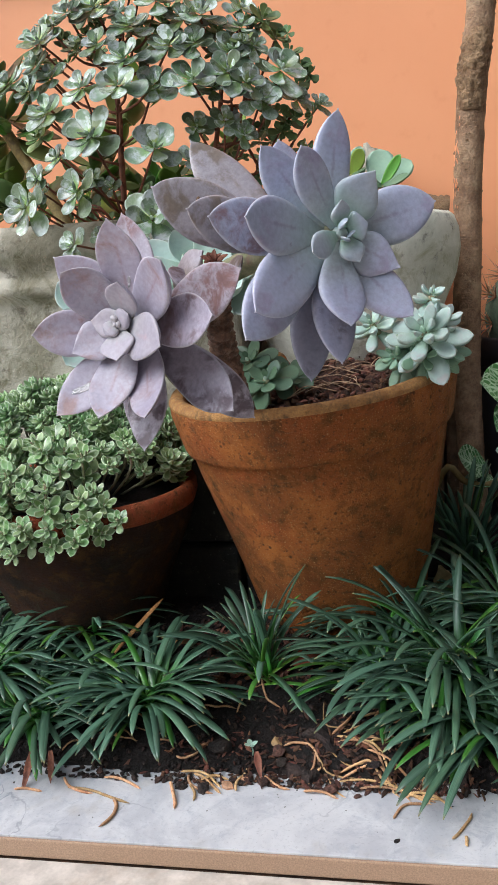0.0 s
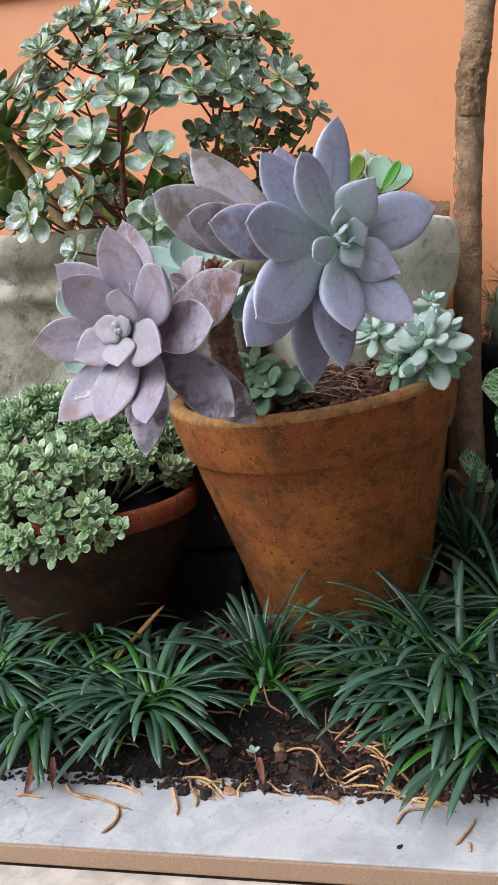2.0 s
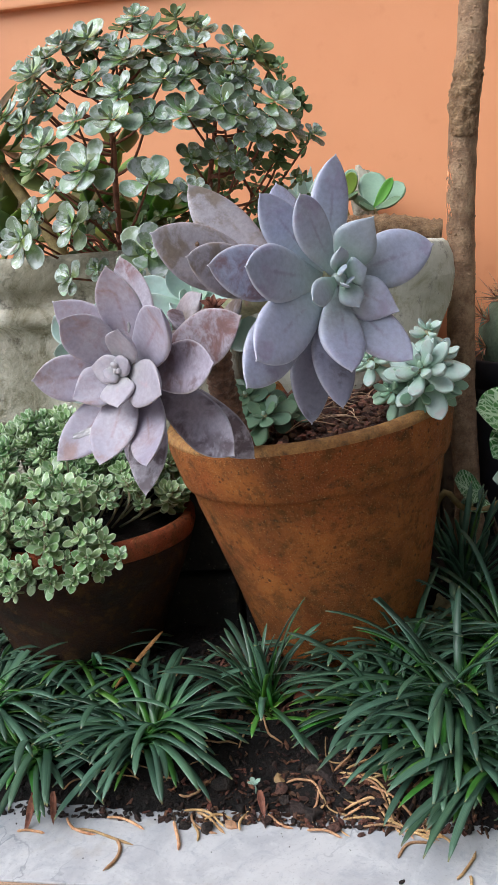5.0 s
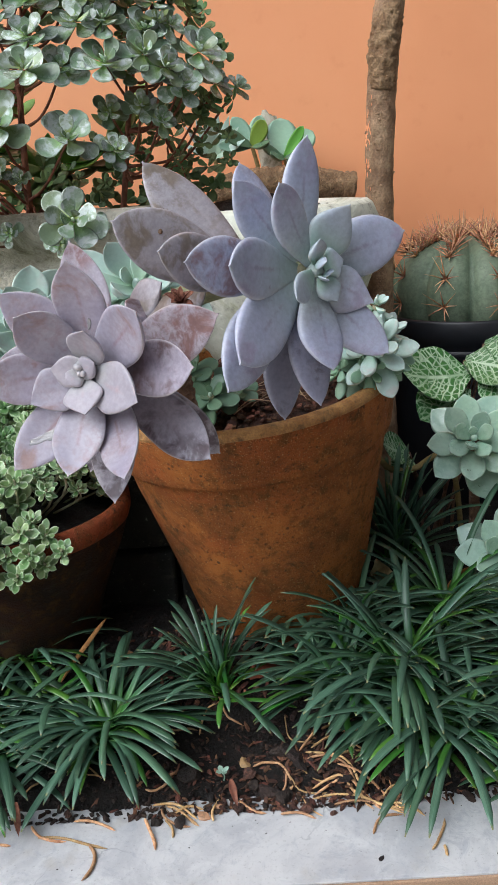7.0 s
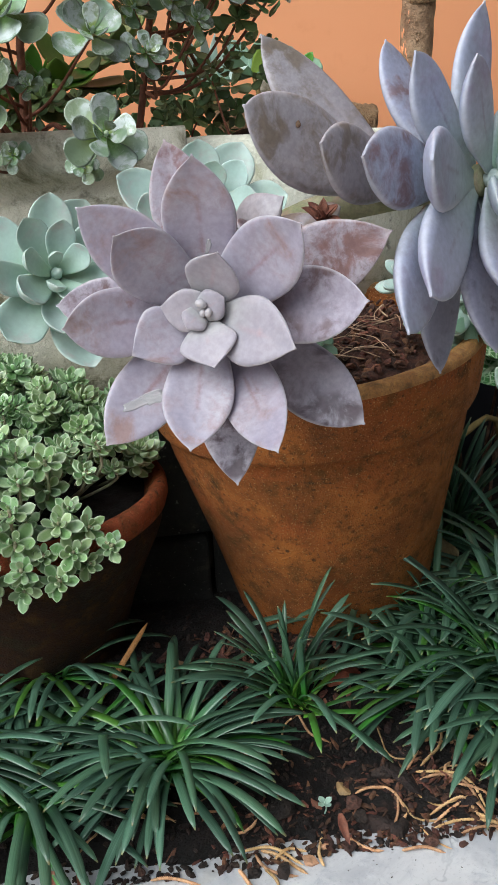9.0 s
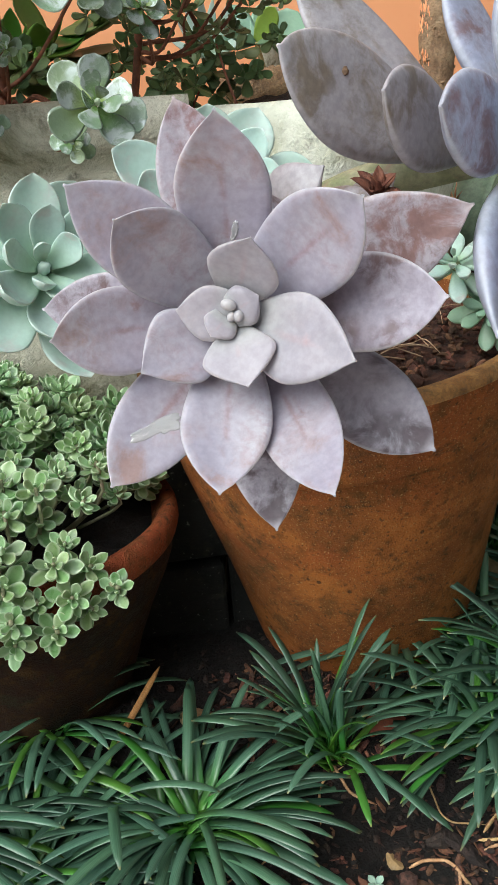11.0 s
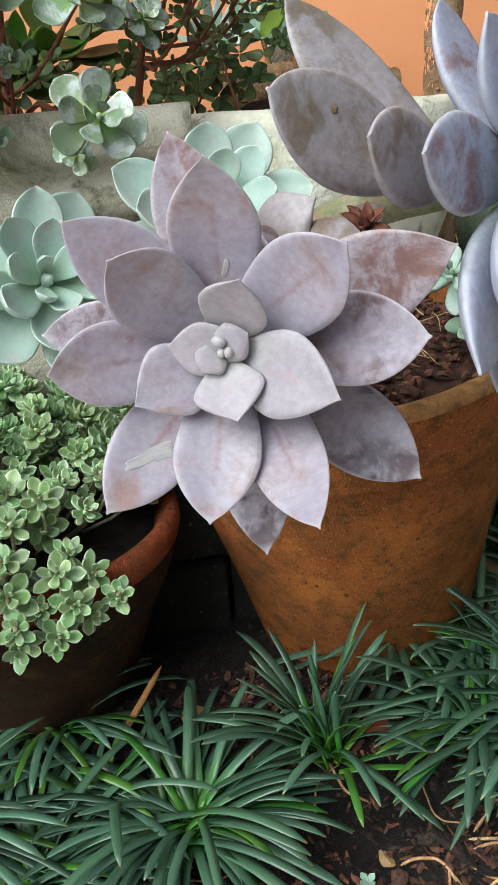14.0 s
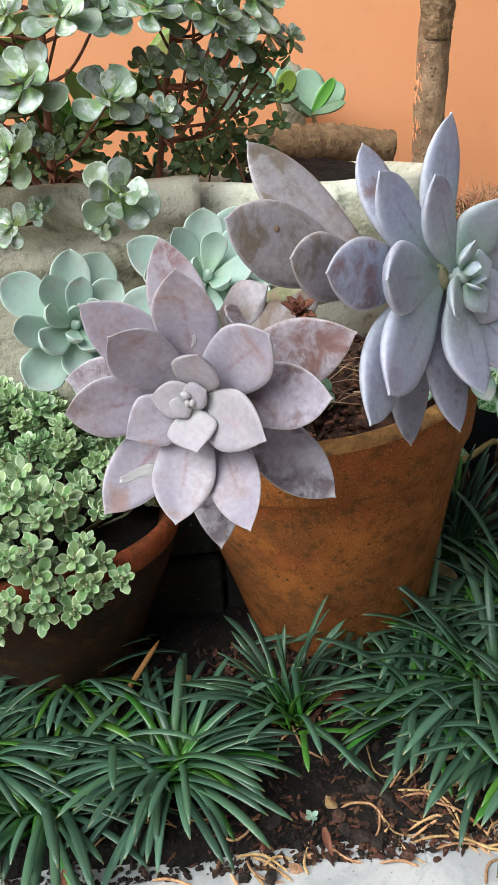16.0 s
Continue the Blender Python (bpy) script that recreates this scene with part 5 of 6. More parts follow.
# leaves inside and behind the crown; their darker green carries its shade
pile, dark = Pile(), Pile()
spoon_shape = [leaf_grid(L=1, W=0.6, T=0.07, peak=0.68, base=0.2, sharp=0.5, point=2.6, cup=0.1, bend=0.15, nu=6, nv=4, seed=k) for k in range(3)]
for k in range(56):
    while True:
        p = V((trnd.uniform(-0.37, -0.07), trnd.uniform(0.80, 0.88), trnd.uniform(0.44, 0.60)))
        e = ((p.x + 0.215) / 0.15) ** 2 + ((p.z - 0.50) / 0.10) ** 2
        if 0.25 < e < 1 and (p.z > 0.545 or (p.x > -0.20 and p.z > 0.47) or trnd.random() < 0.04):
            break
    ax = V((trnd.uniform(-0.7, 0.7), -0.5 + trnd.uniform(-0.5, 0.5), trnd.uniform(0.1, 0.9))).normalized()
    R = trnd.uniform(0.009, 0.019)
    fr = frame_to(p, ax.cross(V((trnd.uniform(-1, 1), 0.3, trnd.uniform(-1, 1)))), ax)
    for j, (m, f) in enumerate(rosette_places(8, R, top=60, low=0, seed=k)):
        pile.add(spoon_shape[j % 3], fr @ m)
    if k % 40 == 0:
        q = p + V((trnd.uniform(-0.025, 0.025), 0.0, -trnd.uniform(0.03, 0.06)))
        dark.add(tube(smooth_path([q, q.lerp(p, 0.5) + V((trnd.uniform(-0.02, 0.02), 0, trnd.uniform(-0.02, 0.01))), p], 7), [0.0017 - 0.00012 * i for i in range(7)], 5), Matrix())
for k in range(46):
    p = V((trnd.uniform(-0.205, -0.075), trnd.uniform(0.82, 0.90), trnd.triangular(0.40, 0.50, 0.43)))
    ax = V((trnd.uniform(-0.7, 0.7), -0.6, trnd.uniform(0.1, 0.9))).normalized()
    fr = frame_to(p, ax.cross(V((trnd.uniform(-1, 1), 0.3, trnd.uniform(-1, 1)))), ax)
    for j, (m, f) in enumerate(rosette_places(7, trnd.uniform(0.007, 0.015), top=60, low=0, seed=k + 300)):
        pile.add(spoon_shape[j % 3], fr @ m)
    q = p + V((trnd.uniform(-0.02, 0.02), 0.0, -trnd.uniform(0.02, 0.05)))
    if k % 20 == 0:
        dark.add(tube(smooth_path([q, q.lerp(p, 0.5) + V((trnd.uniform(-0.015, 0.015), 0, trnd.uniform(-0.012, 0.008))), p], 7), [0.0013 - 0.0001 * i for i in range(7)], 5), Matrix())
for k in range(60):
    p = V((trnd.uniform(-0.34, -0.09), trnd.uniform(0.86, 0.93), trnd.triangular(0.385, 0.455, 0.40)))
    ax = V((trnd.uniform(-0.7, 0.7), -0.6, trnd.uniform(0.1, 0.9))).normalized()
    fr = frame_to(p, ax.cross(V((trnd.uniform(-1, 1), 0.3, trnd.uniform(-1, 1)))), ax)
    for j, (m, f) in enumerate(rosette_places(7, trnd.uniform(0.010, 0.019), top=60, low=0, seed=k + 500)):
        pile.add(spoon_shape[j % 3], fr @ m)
child("inner_foliage", pile.mesh("inner_foliage", M["shrubdark"]), shrub, OFF, "inner leaves with the crown's shade in their deep green", "stuff")
child("inner_twig_mass", dark.mesh("inner_twig_mass", M["twig"]), shrub, OFF, "dark tangled inner twigs", "stuff")
for k in range(12):
    a = trnd.uniform(0, 6.28)
    s = V((-0.262 + 0.006 * math.cos(a), 0.843 + 0.006 * math.sin(a), 0.388))
    e = s + V((math.cos(a) * trnd.uniform(0.02, 0.06), -abs(math.sin(a)) * trnd.uniform(0.02, 0.07), trnd.uniform(-0.002, 0.03)))
    child("root_shoot", stem_mesh("root_shoot", [s, s.lerp(e, 0.5) + V((0, 0, 0.012)), e], 0.0014, 0.0008, M["twig"], 9, 5, 0.2, k), shrub, OFF)

# leafy bush with an ochre stem behind the shrub
bush = tagged(empty("leafy_bush", (-0.372, 0.93, 0.375)), "green leafy bush with a slanting ochre stem", "bush")
OFF = Matrix.Translation((0.372, -0.93, -0.375))
for k, pts in enumerate(([(-0.325, 0.865, 0.38), (-0.338, 0.86, 0.415), (-0.378, 0.855, 0.487), (-0.42, 0.855, 0.56), (-0.45, 0.86, 0.62)], [(-0.36, 0.95, 0.375), (-0.32, 0.96, 0.46), (-0.28, 0.97, 0.53)], [(-0.34, 0.95, 0.375), (-0.25, 0.965, 0.43), (-0.17, 0.97, 0.47)])):
    child("branch", stem_mesh("branch", pts, 0.008 - 0.002 * k, 0.004, M["yellowstem"], 16, 9, 0.15, k), bush, OFF)
olivel = unit_leaves("shrubolive", 4, 1220, W=0.46, T=0.05, peak=0.55, base=0.12, sharp=0.7, point=2.0, nu=9, nv=5, wave=0.06)
brightl = unit_leaves("bright", 4, 1200, W=0.46, T=0.05, peak=0.55, base=0.12, sharp=0.7, point=2.0, nu=9, nv=5, wave=0.06)
for pts, n in (([(-0.372, 0.86, 0.475), (-0.40, 0.862, 0.53), (-0.44, 0.865, 0.61)], 74), ([(-0.375, 0.90, 0.39), (-0.405, 0.90, 0.43), (-0.43, 0.90, 0.48)], 40), ([(-0.35, 0.955, 0.42), (-0.32, 0.96, 0.46), (-0.26, 0.97, 0.53)], 30), ([(-0.32, 0.955, 0.40), (-0.25, 0.965, 0.43), (-0.16, 0.97, 0.475)], 46)):
    for k in range(n):
        path = smooth_path(pts, 30)
        p = path[trnd.randrange(3, 30)]
        d = V((trnd.uniform(-1, 1), trnd.uniform(-1, 0.3), trnd.uniform(-0.3, 0.9))).normalized()
        s = trnd.uniform(0.035, 0.060)
        child("leaf", (brightl if k % 3 == 0 else olivel)[k % 4], bush, OFF @ frame_to(p + d * trnd.uniform(0.002, 0.012), d, V((0, -0.5, 1))) @ Matrix.Diagonal((s, s, s, 1)))

# ---- tree trunk ----
tree = tagged(empty("tree", (0.083, 0.965, 0.0)), "slender tree trunk with a rough grafting knot", "tree")
OFF = Matrix.Translation((-0.083, -0.965, 0))
pts = smooth_path([(0.088, 0.965, -0.02), (0.084, 0.965, 0.08), (0.078, 0.965, 0.22), (0.079, 0.965, 0.33), (0.080, 0.965, 0.43), (0.085, 0.962, 0.52), (0.092, 0.96, 0.58), (0.098, 0.958, 0.66), (0.108, 0.955, 0.80), (0.13, 0.95, 1.10)], 150)
rad = [0.0148 if p.z > 0.1 else 0.0148 + (0.1 - p.z) * 0.08 for p in pts]
v, uv, f = tube(pts, rad, 36, 0.13, 4)
child("trunk", mesh_of("trunk", v, f, M["bark"], uv), tree, OFF)
core = smooth_path([(0.0835, 0.957, 0.492), (0.083, 0.955, 0.515), (0.085, 0.955, 0.535), (0.089, 0.956, 0.556), (0.0915, 0.958, 0.570)], 60)
verts, faces = [], []
for i, p in enumerate(core):
    swell = math.sin(math.pi * i / 59) ** 0.45
    for j in range(60):
        a = 2 * math.pi * j / 60
        q = V((math.cos(a), math.sin(a), 0))
        w = p + q * 0.017
        r = 0.0118 + 0.0030 * swell + 0.0030 * swell * (noise.noise(w * 95) + 0.7 * noise.noise(w * 230 + V((3, 0, 0))) + 0.45 * noise.noise(w * 520))
        verts.append(tuple(p + q * r))
for i in range(59):
    for j in range(60):
        a, b = i * 60 + j, i * 60 + (j + 1) % 60
        faces.append((a, b, b + 60, a + 60))
child("knot", mesh_of("knot", verts, faces, M["knot"]), tree, OFF, "rough crumbling bark knot")
wart = [lump(k, 1, (1, 1, 0.8), 0.4) for k in range(4)]
pile = Pile()
for k in range(150):
    i = trnd.randrange(20, 125)
    a = trnd.uniform(-3.3, 0.2)
    q = V((math.cos(a), math.sin(a), 0))
    s = trnd.uniform(0.0007, 0.0019)
    p = pts[i] + q * 0.0145
    pile.add(wart[k % 4], Matrix.Translation(p) @ Matrix.Diagonal((s, s, s * 1.3, 1)))
child("pore_relief", pile.mesh("pore_relief", M["bark"]), tree, OFF, "small raised bark pores", "stuff")
pile = Pile()
for k in range(110):
    a = radians(trnd.gauss(196, 14))
    z = trnd.triangular(0.385, 0.500, 0.43)
    q = V((math.cos(a), math.sin(a), 0))
    p = min(pts, key=lambda w: abs(w.z - z)) + q * 0.0144
    s = trnd.uniform(0.0008, 0.0026)
    pile.add(wart[k % 4], Matrix.Translation((p.x, p.y, z)) @ Matrix.Diagonal((s * 0.22, s, s * 1.9, 1)))
child("paint_crust", pile.mesh("paint_crust", M["wall"]), tree, OFF, "crust of orange wall paint on the bark", "stuff")

# ---- cactus in a black pot ----
CAC = V((0.190, 1.030, 0.254))
cpot = tagged(empty("plastic_pot", CAC), "round black plastic plant pot with water spots", "pot")
v, uv, f = lathe([(0.0, -0.02), (0.088, -0.018), (0.094, -0.002), (0.0985, 0.0), (0.100, -0.003), (0.0995, -0.026), (0.0965, -0.028), (0.0955, -0.06), (0.086, -0.18), (0.082, -0.256), (0.0, -0.2565)], 72)
child("body", mesh_of("body", v, f, M["plastic"], uv), cpot)
v, uv, f = lathe([(0.0967, -0.034), (0.0978, -0.036), (0.0978, -0.040), (0.0962, -0.042)], 72)
child("ridge", mesh_of("ridge", v, f, M["plastic"], uv), cpot)
cactus = tagged(empty("barrel_cactus", CAC), "ribbed green barrel cactus with red brown spines", "cactus")
RIBS = 9
verts, faces = [], []
NV, NU = 26, RIBS * 14
for i in range(NV + 1):
    t = i / NV
    ph = math.pi * (0.06 + 0.72 * t)
    for j in range(NU):
        a = 2 * math.pi * j / NU
        rib = abs(math.cos(a * RIBS / 2)) ** 0.55
        r = 0.088 * math.sin(ph) ** 0.7 * (0.82 + 0.18 * rib)
        z = 0.020 + 0.062 * math.cos(ph) * (0.9 + 0.1 * rib)
        verts.append((r * math.cos(a), r * math.sin(a), z))
for i in range(NV):
    for j in range(NU):
        a, b = i * NU + j, i * NU + (j + 1) % NU
        faces.append((a, a + NU, b + NU, b))
faces.append(tuple(range(NU)))
child("body", mesh_of("body", verts, faces, M["cactus"]), cactus)
pile = Pile()
for k in range(RIBS):
    a = 2 * math.pi * k / RIBS
    for t in (0.0, 0.03, 0.06, 0.10, 0.14, 0.19, 0.25, 0.44, 0.66):
        ph = math.pi * (0.06 + 0.72 * t)
        nrm = V((math.sin(ph) * math.cos(a), math.sin(ph) * math.sin(a), math.cos(ph)))
        c = V((0.088 * math.sin(ph) ** 0.7 * math.cos(a), 0.088 * math.sin(ph) ** 0.7 * math.sin(a), 0.020 + 0.062 * math.cos(ph)))
        for q in range(9):
            b = 2 * math.pi * q / 8 + trnd.uniform(-0.3, 0.3)
            fr = frame_to(c, nrm.cross(V((0.1, 0.2, 0.97))), nrm)
            d = fr.to_3x3() @ V((math.cos(b) * 0.8, math.sin(b) * 0.8, 0.45)) if q < 8 else nrm
            L = trnd.uniform(0.018, 0.032)
            d = d + V((0, 0, 0.15))
            pile.add(tube([c - nrm * 0.001, c + d * L * 0.5, c + d * L + V((0, 0, -0.001))], [0.0009, 0.0007, 0.0001], 5), Matrix())
child("spine_mass", pile.mesh("spine_mass", M["spine"]), cactus, None, "clusters of red brown spines", "stuff")

# ---- white veined plant and pale green rosettes ----
VEIN = V((0.125, 0.875, 0.012))
nerve = tagged(empty("nerve_plant", VEIN), "low plant with white veined green leaves", "plant")
OFF = Matrix.Translation(-VEIN)
vl = [leaf_mesh("leaf", M["veined"], L=1, W=0.80, T=0.03, peak=0.48, base=0.15, bend=0.12, cup=0.12, sharp=0.7, point=2.0, nu=16, nv=9, wave=0.04, seed=70 + k) for k in range(3)]
for k, (bx, by, bz, tx, ty, tz, s) in enumerate(((0.155, 0.870, 0.212, 0.078, 0.838, 0.226, 0.082), (0.150, 0.865, 0.200, 0.092, 0.825, 0.178, 0.070), (0.150, 0.878, 0.225, 0.190, 0.840, 0.226, 0.070), (0.165, 0.87, 0.215, 0.195, 0.82, 0.195, 0.065),
                                                   (0.17, 0.88, 0.24, 0.22, 0.85, 0.235, 0.06), (0.09, 0.86, 0.135, 0.045, 0.825, 0.165, 0.045), (0.09, 0.865, 0.13, 0.065, 0.82, 0.12, 0.035), (0.17, 0.86, 0.19, 0.225, 0.81, 0.18, 0.06))):
    b = V((bx, by, bz))
    child("leaf", vl[k % 3], nerve, OFF @ frame_to(b, V((tx, ty, tz)) - b, V((-0.1, -0.75, 0.65))) @ Matrix.Diagonal((s, s, s, 1)))
    child("stem", stem_mesh("stem", [VEIN + V((rnd.uniform(-0.02, 0.02), 0.01, 0)), VEIN.lerp(b, 0.5) + V((0, 0.01, 0)), b], 0.0018, 0.0013, M["fleshstem"], 8, 6), nerve, OFF)
wet = unit_leaves("paleros", 4, 1300, W=0.60, T=0.22, peak=0.62, base=0.25, sharp=0.80, point=2.0, cup=0.12, bend=0.14, nu=13, nv=7)
for at, axis, R, n, foot, sd in (((0.124, 0.742, 0.186), (-0.15, -0.85, 0.5), 0.050, 19, (0.135, 0.775, 0.01), 41), ((0.142, 0.690, 0.098), (-0.25, -0.8, 0.5), 0.052, 19, (0.15, 0.715, 0.008), 43), ((0.185, 0.72, 0.165), (0.2, -0.8, 0.5), 0.045, 15, (0.17, 0.76, 0.01), 45)):
    foot = V(foot)
    p = tagged(empty("pale_succulent", foot), "pale green spoon leaved rosette beaded with water", "succulent", "pale rosettes beside the tree")
    off = Matrix.Translation(-foot)
    at = V(at)
    child("stem", stem_mesh("stem", [foot, foot.lerp(at, 0.5) + V((0.004, 0.012, 0)), at - V(axis).normalized() * 0.006], 0.005, 0.005, M["fleshstem"], 10, 8), p, off)
    head = add_rosette(p, off, at, axis, R, n, wet, M["paleros"], seed=sd, top=72, low=-14, lift=0.45)
    places = rosette_places(n, R, seed=sd, top=72, low=-14, lift=0.45)
    for q in (n // 2, n - 4, n - 2):
        bead = lump(q, 2, (0.0018, 0.0015, 0.0010), 0.1)
        drop = tagged(new("water_drop", mesh_of("water_drop", bead[0], bead[2], M["water"], bead[1])), "clear water drop on a pale leaf", "water drop", "drops on the pale rosettes")
        spot = p.matrix_basis @ head.matrix_basis @ places[q][0]
        drop.matrix_basis = Matrix.Translation(spot @ V((0.08, 0.72, 0.02)))

# ---- mondo grass ----
def blade(seed, a0, a1, width):
    """Arching strap leaf along +y, one metre long, with a channel down its middle."""
    n = 13
    verts, uvs, faces = [], [], []
    y = z = 0.0
    r = random.Random(seed)
    tw = r.uniform(-0.05, 0.05)
    for i in range(n):
        t = i / (n - 1)
        ang = radians(a0 + (a1 - a0) * t ** 1.2)
        w = width * (0.55 + 0.45 * math.sin(math.pi * min(1, 0.15 + t * 0.6))) * (1 if t < 0.86 else max(0.16, 1 - ((t - 0.86) / 0.14) ** 1.8))
        ny, nz = -math.cos(ang), math.sin(ang)
        x0 = tw * t * t
        th = width * 0.09
        for s, h in ((-1, 0.20 * w), (0, 0.0), (1, 0.20 * w), (0.55, 0.05 * w - th), (0, -th * 1.3), (-0.55, 0.05 * w - th)):
            verts.append((x0 + s * w / 2, y + ny * h, z + nz * h))
            uvs.append((t, s * 0.5 + 0.5))
        y += math.sin(ang) / (n - 1)
        z += math.cos(ang) / (n - 1)
    for i in range(n - 1):
        for j in range(6):
            a, b = i * 6 + j, i * 6 + (j + 1) % 6
            faces.append((a, b, b + 6, a + 6))
    faces.append(tuple(range(6))[::-1])
    faces.append(tuple(range((n - 1) * 6, n * 6)))
    return np.array(verts), uvs, faces


BLADES = {}
for key, mat in (("grass", "grass"), ("fresh", "grassbright"), ("dry", "dryblade")):
    BLADES[key] = []
    for k, (a0, a1) in enumerate(((5, 20), (12, 40), (20, 66), (30, 90), (42, 106), (52, 114), (63, 116), (72, 112))):
        v, uv, f = blade(k, a0, a1, 0.050 if key == "grass" else 0.046)
        BLADES[key].append(mesh_of("blade", v, f, M[mat], uv))
grnd = random.Random(77)
CLUMPS = [(-0.197, 0.582, 150, 0.110, 3), (-0.108, 0.616, 34, 0.091, 2), (-0.335, 0.596, 110, 0.108, 0), (-0.016, 0.612, 64, 0.104, 0), (0.040, 0.620, 124, 0.140, 0), (0.090, 0.690, 84, 0.135, 0), (-0.345, 0.725, 64, 0.105, 0),
          (0.066, 0.562, 116, 0.128, 0), (0.000, 0.668, 56, 0.112, 0), (0.140, 0.590, 84, 0.120, 0), (-0.430, 0.565, 70, 0.112, 0), (0.066, 0.795, 60, 0.130, 1), (-0.46, 0.65, 50, 0.11, 0), (0.135, 0.525, 70, 0.108, 0), (-0.282, 0.566, 84, 0.112, 3), (-0.240, 0.606, 30, 0.085, 3),
          (-0.272, 0.655, 44, 0.088, 3), (0.036, 0.582, 84, 0.112, 0), (-0.106, 0.610, 22, 0.100, 0), (-0.038, 0.690, 40, 0.100, 0)]
for cx, cy, n, size, upright in CLUMPS:
    h = ground_height(cx, cy)
    clump = tagged(empty("mondo_grass", (cx, cy, h + 0.003)), "clump of dark green arching mondo grass", "grass", "mondo grass clumps along the ledge")
    for k in range(int(n * 0.92)):
        a = k * 137.5 + grnd.uniform(-20, 20)
        q = grnd.random()
        kind = "dry" if grnd.random() < 0.003 else ("fresh" if q < 0.18 else "grass")
        idx = max((2, 0, 0, 4)[upright], min(7, int(grnd.gauss((5.6, 2.4, 2.6, 5.9)[upright], 1.3))))
        s = size * grnd.uniform(0.60, 1.02) * (0.78 if kind == "fresh" else 1)
        rr = grnd.uniform(0, 0.012)
        m = pose(rr * math.cos(a), rr * math.sin(a), 0, 0, grnd.uniform(-8, 8), a) @ pose(0, 0, 0, grnd.uniform(-8, 8), 0, grnd.uniform(-25, 25))
        wide = grnd.uniform(0.8, 1.1) * 0.118 / s * min(1.0, 0.35 + 0.65 * s / 0.10)
        child("blade", BLADES[kind][idx], clump, m @ Matrix.Diagonal((s * wide, s, s, 1)))

# ---- litter on the soil and the ledge ----
crumbs = Pile()
shapes = [lump(k, 1, (1, 0.8, 0.55), 0.5) for k in range(14)]
for k in range(4200):
    x = grnd.uniform(-0.50, 0.24)
    y = 0.5145 + 0.32 * grnd.random() ** 1.7
    s = grnd.uniform(0.0007, 0.0026) * (1.5 if grnd.random() < 0.12 else 1)
    crumbs.add(shapes[k % 14], pose(x, y, max(0.0005, ground_height(x, y)) + s * 0.25, grnd.uniform(-40, 40), grnd.uniform(-40, 40), grnd.uniform(0, 360)) @ Matrix.Diagonal((s * grnd.uniform(0.8, 1.8), s, s, 1)))
reds = Pile()
for k in range(900):
    x, y = grnd.gauss(-0.05, 0.06), 0.513 + abs(grnd.gauss(0, 0.035))
    s = grnd.uniform(0.0007, 0.0030)
    reds.add(shapes[k % 14], pose(x, y, max(0.0005, ground_height(x, y)) + s * 0.3, grnd.uniform(-50, 50), grnd.uniform(-50, 50), grnd.uniform(0, 360)) @ Matrix.Diagonal((s * grnd.uniform(0.8, 2.6), s * 0.8, s * 0.5, 1)))
for k in range(420):
    x, y = grnd.gauss(-0.115, 0.045), grnd.uniform(0.60, 0.69)
    s = grnd.uniform(0.0010, 0.0042)
    reds.add(shapes[k % 14], pose(x, y, ground_height(x, y) + s * 0.35, grnd.uniform(-50, 50), grnd.uniform(-50, 50), grnd.uniform(0, 360)) @ Matrix.Diagonal((s * grnd.uniform(0.8, 2.6), s * 0.8, s * 0.4, 1)))
tagged(new("bark_litter", reds.mesh("bark_litter", M["redcrumb"], False)), "red brown bark litter scattered over the soil", "bark litter", "", "stuff")
tagged(new("soil_crumbs", crumbs.mesh("soil_crumbs", M["crumb"], False)), "dark soil crumbs and bark bits on the bed", "soil crumbs", "", "stuff")


def braided_twig(pts, r, seed):
    """Scaly dried conifer twig."""
    n = 90
    path = smooth_path(pts, n)
    v, uv, f = tube(path, [r * (0.78 + 0.38 * abs(math.sin(i * 1.05))) * min(1.0, 0.35 + i / 8, 0.15 + (n - i) / 14) for i in range(n)], 7, 0.25, seed)
    me = mesh_of("dry_twig", v, f, M["straw"], uv)
    return tagged(new("dry_twig", me), "tan scaly dried conifer twig on the ledge", "twig", "dried conifer twigs")


def strewn(x0, y0, x1, y1, curl, r, seed, lift=0.0):
    """A twig from one end to the other, bowed sideways, resting on what lies under it."""
    p0, p1 = V((x0, y0, 0)), V((x1, y1, 0))
    d = p1 - p0
    side = V((-d.y, d.x, 0))
    pts = []
    for k in range(6):
        t = k / 5
        p = p0 + d * t + side * (curl * math.sin(math.pi * t) + 0.018 * math.sin(t * 7 + seed))
        p.z = max(0.0, ground_height(p.x, p.y)) + r + lift * math.sin(math.pi * min(1.0, t + 0.2))
        pts.append(p)
    braided_twig(pts, r, seed)


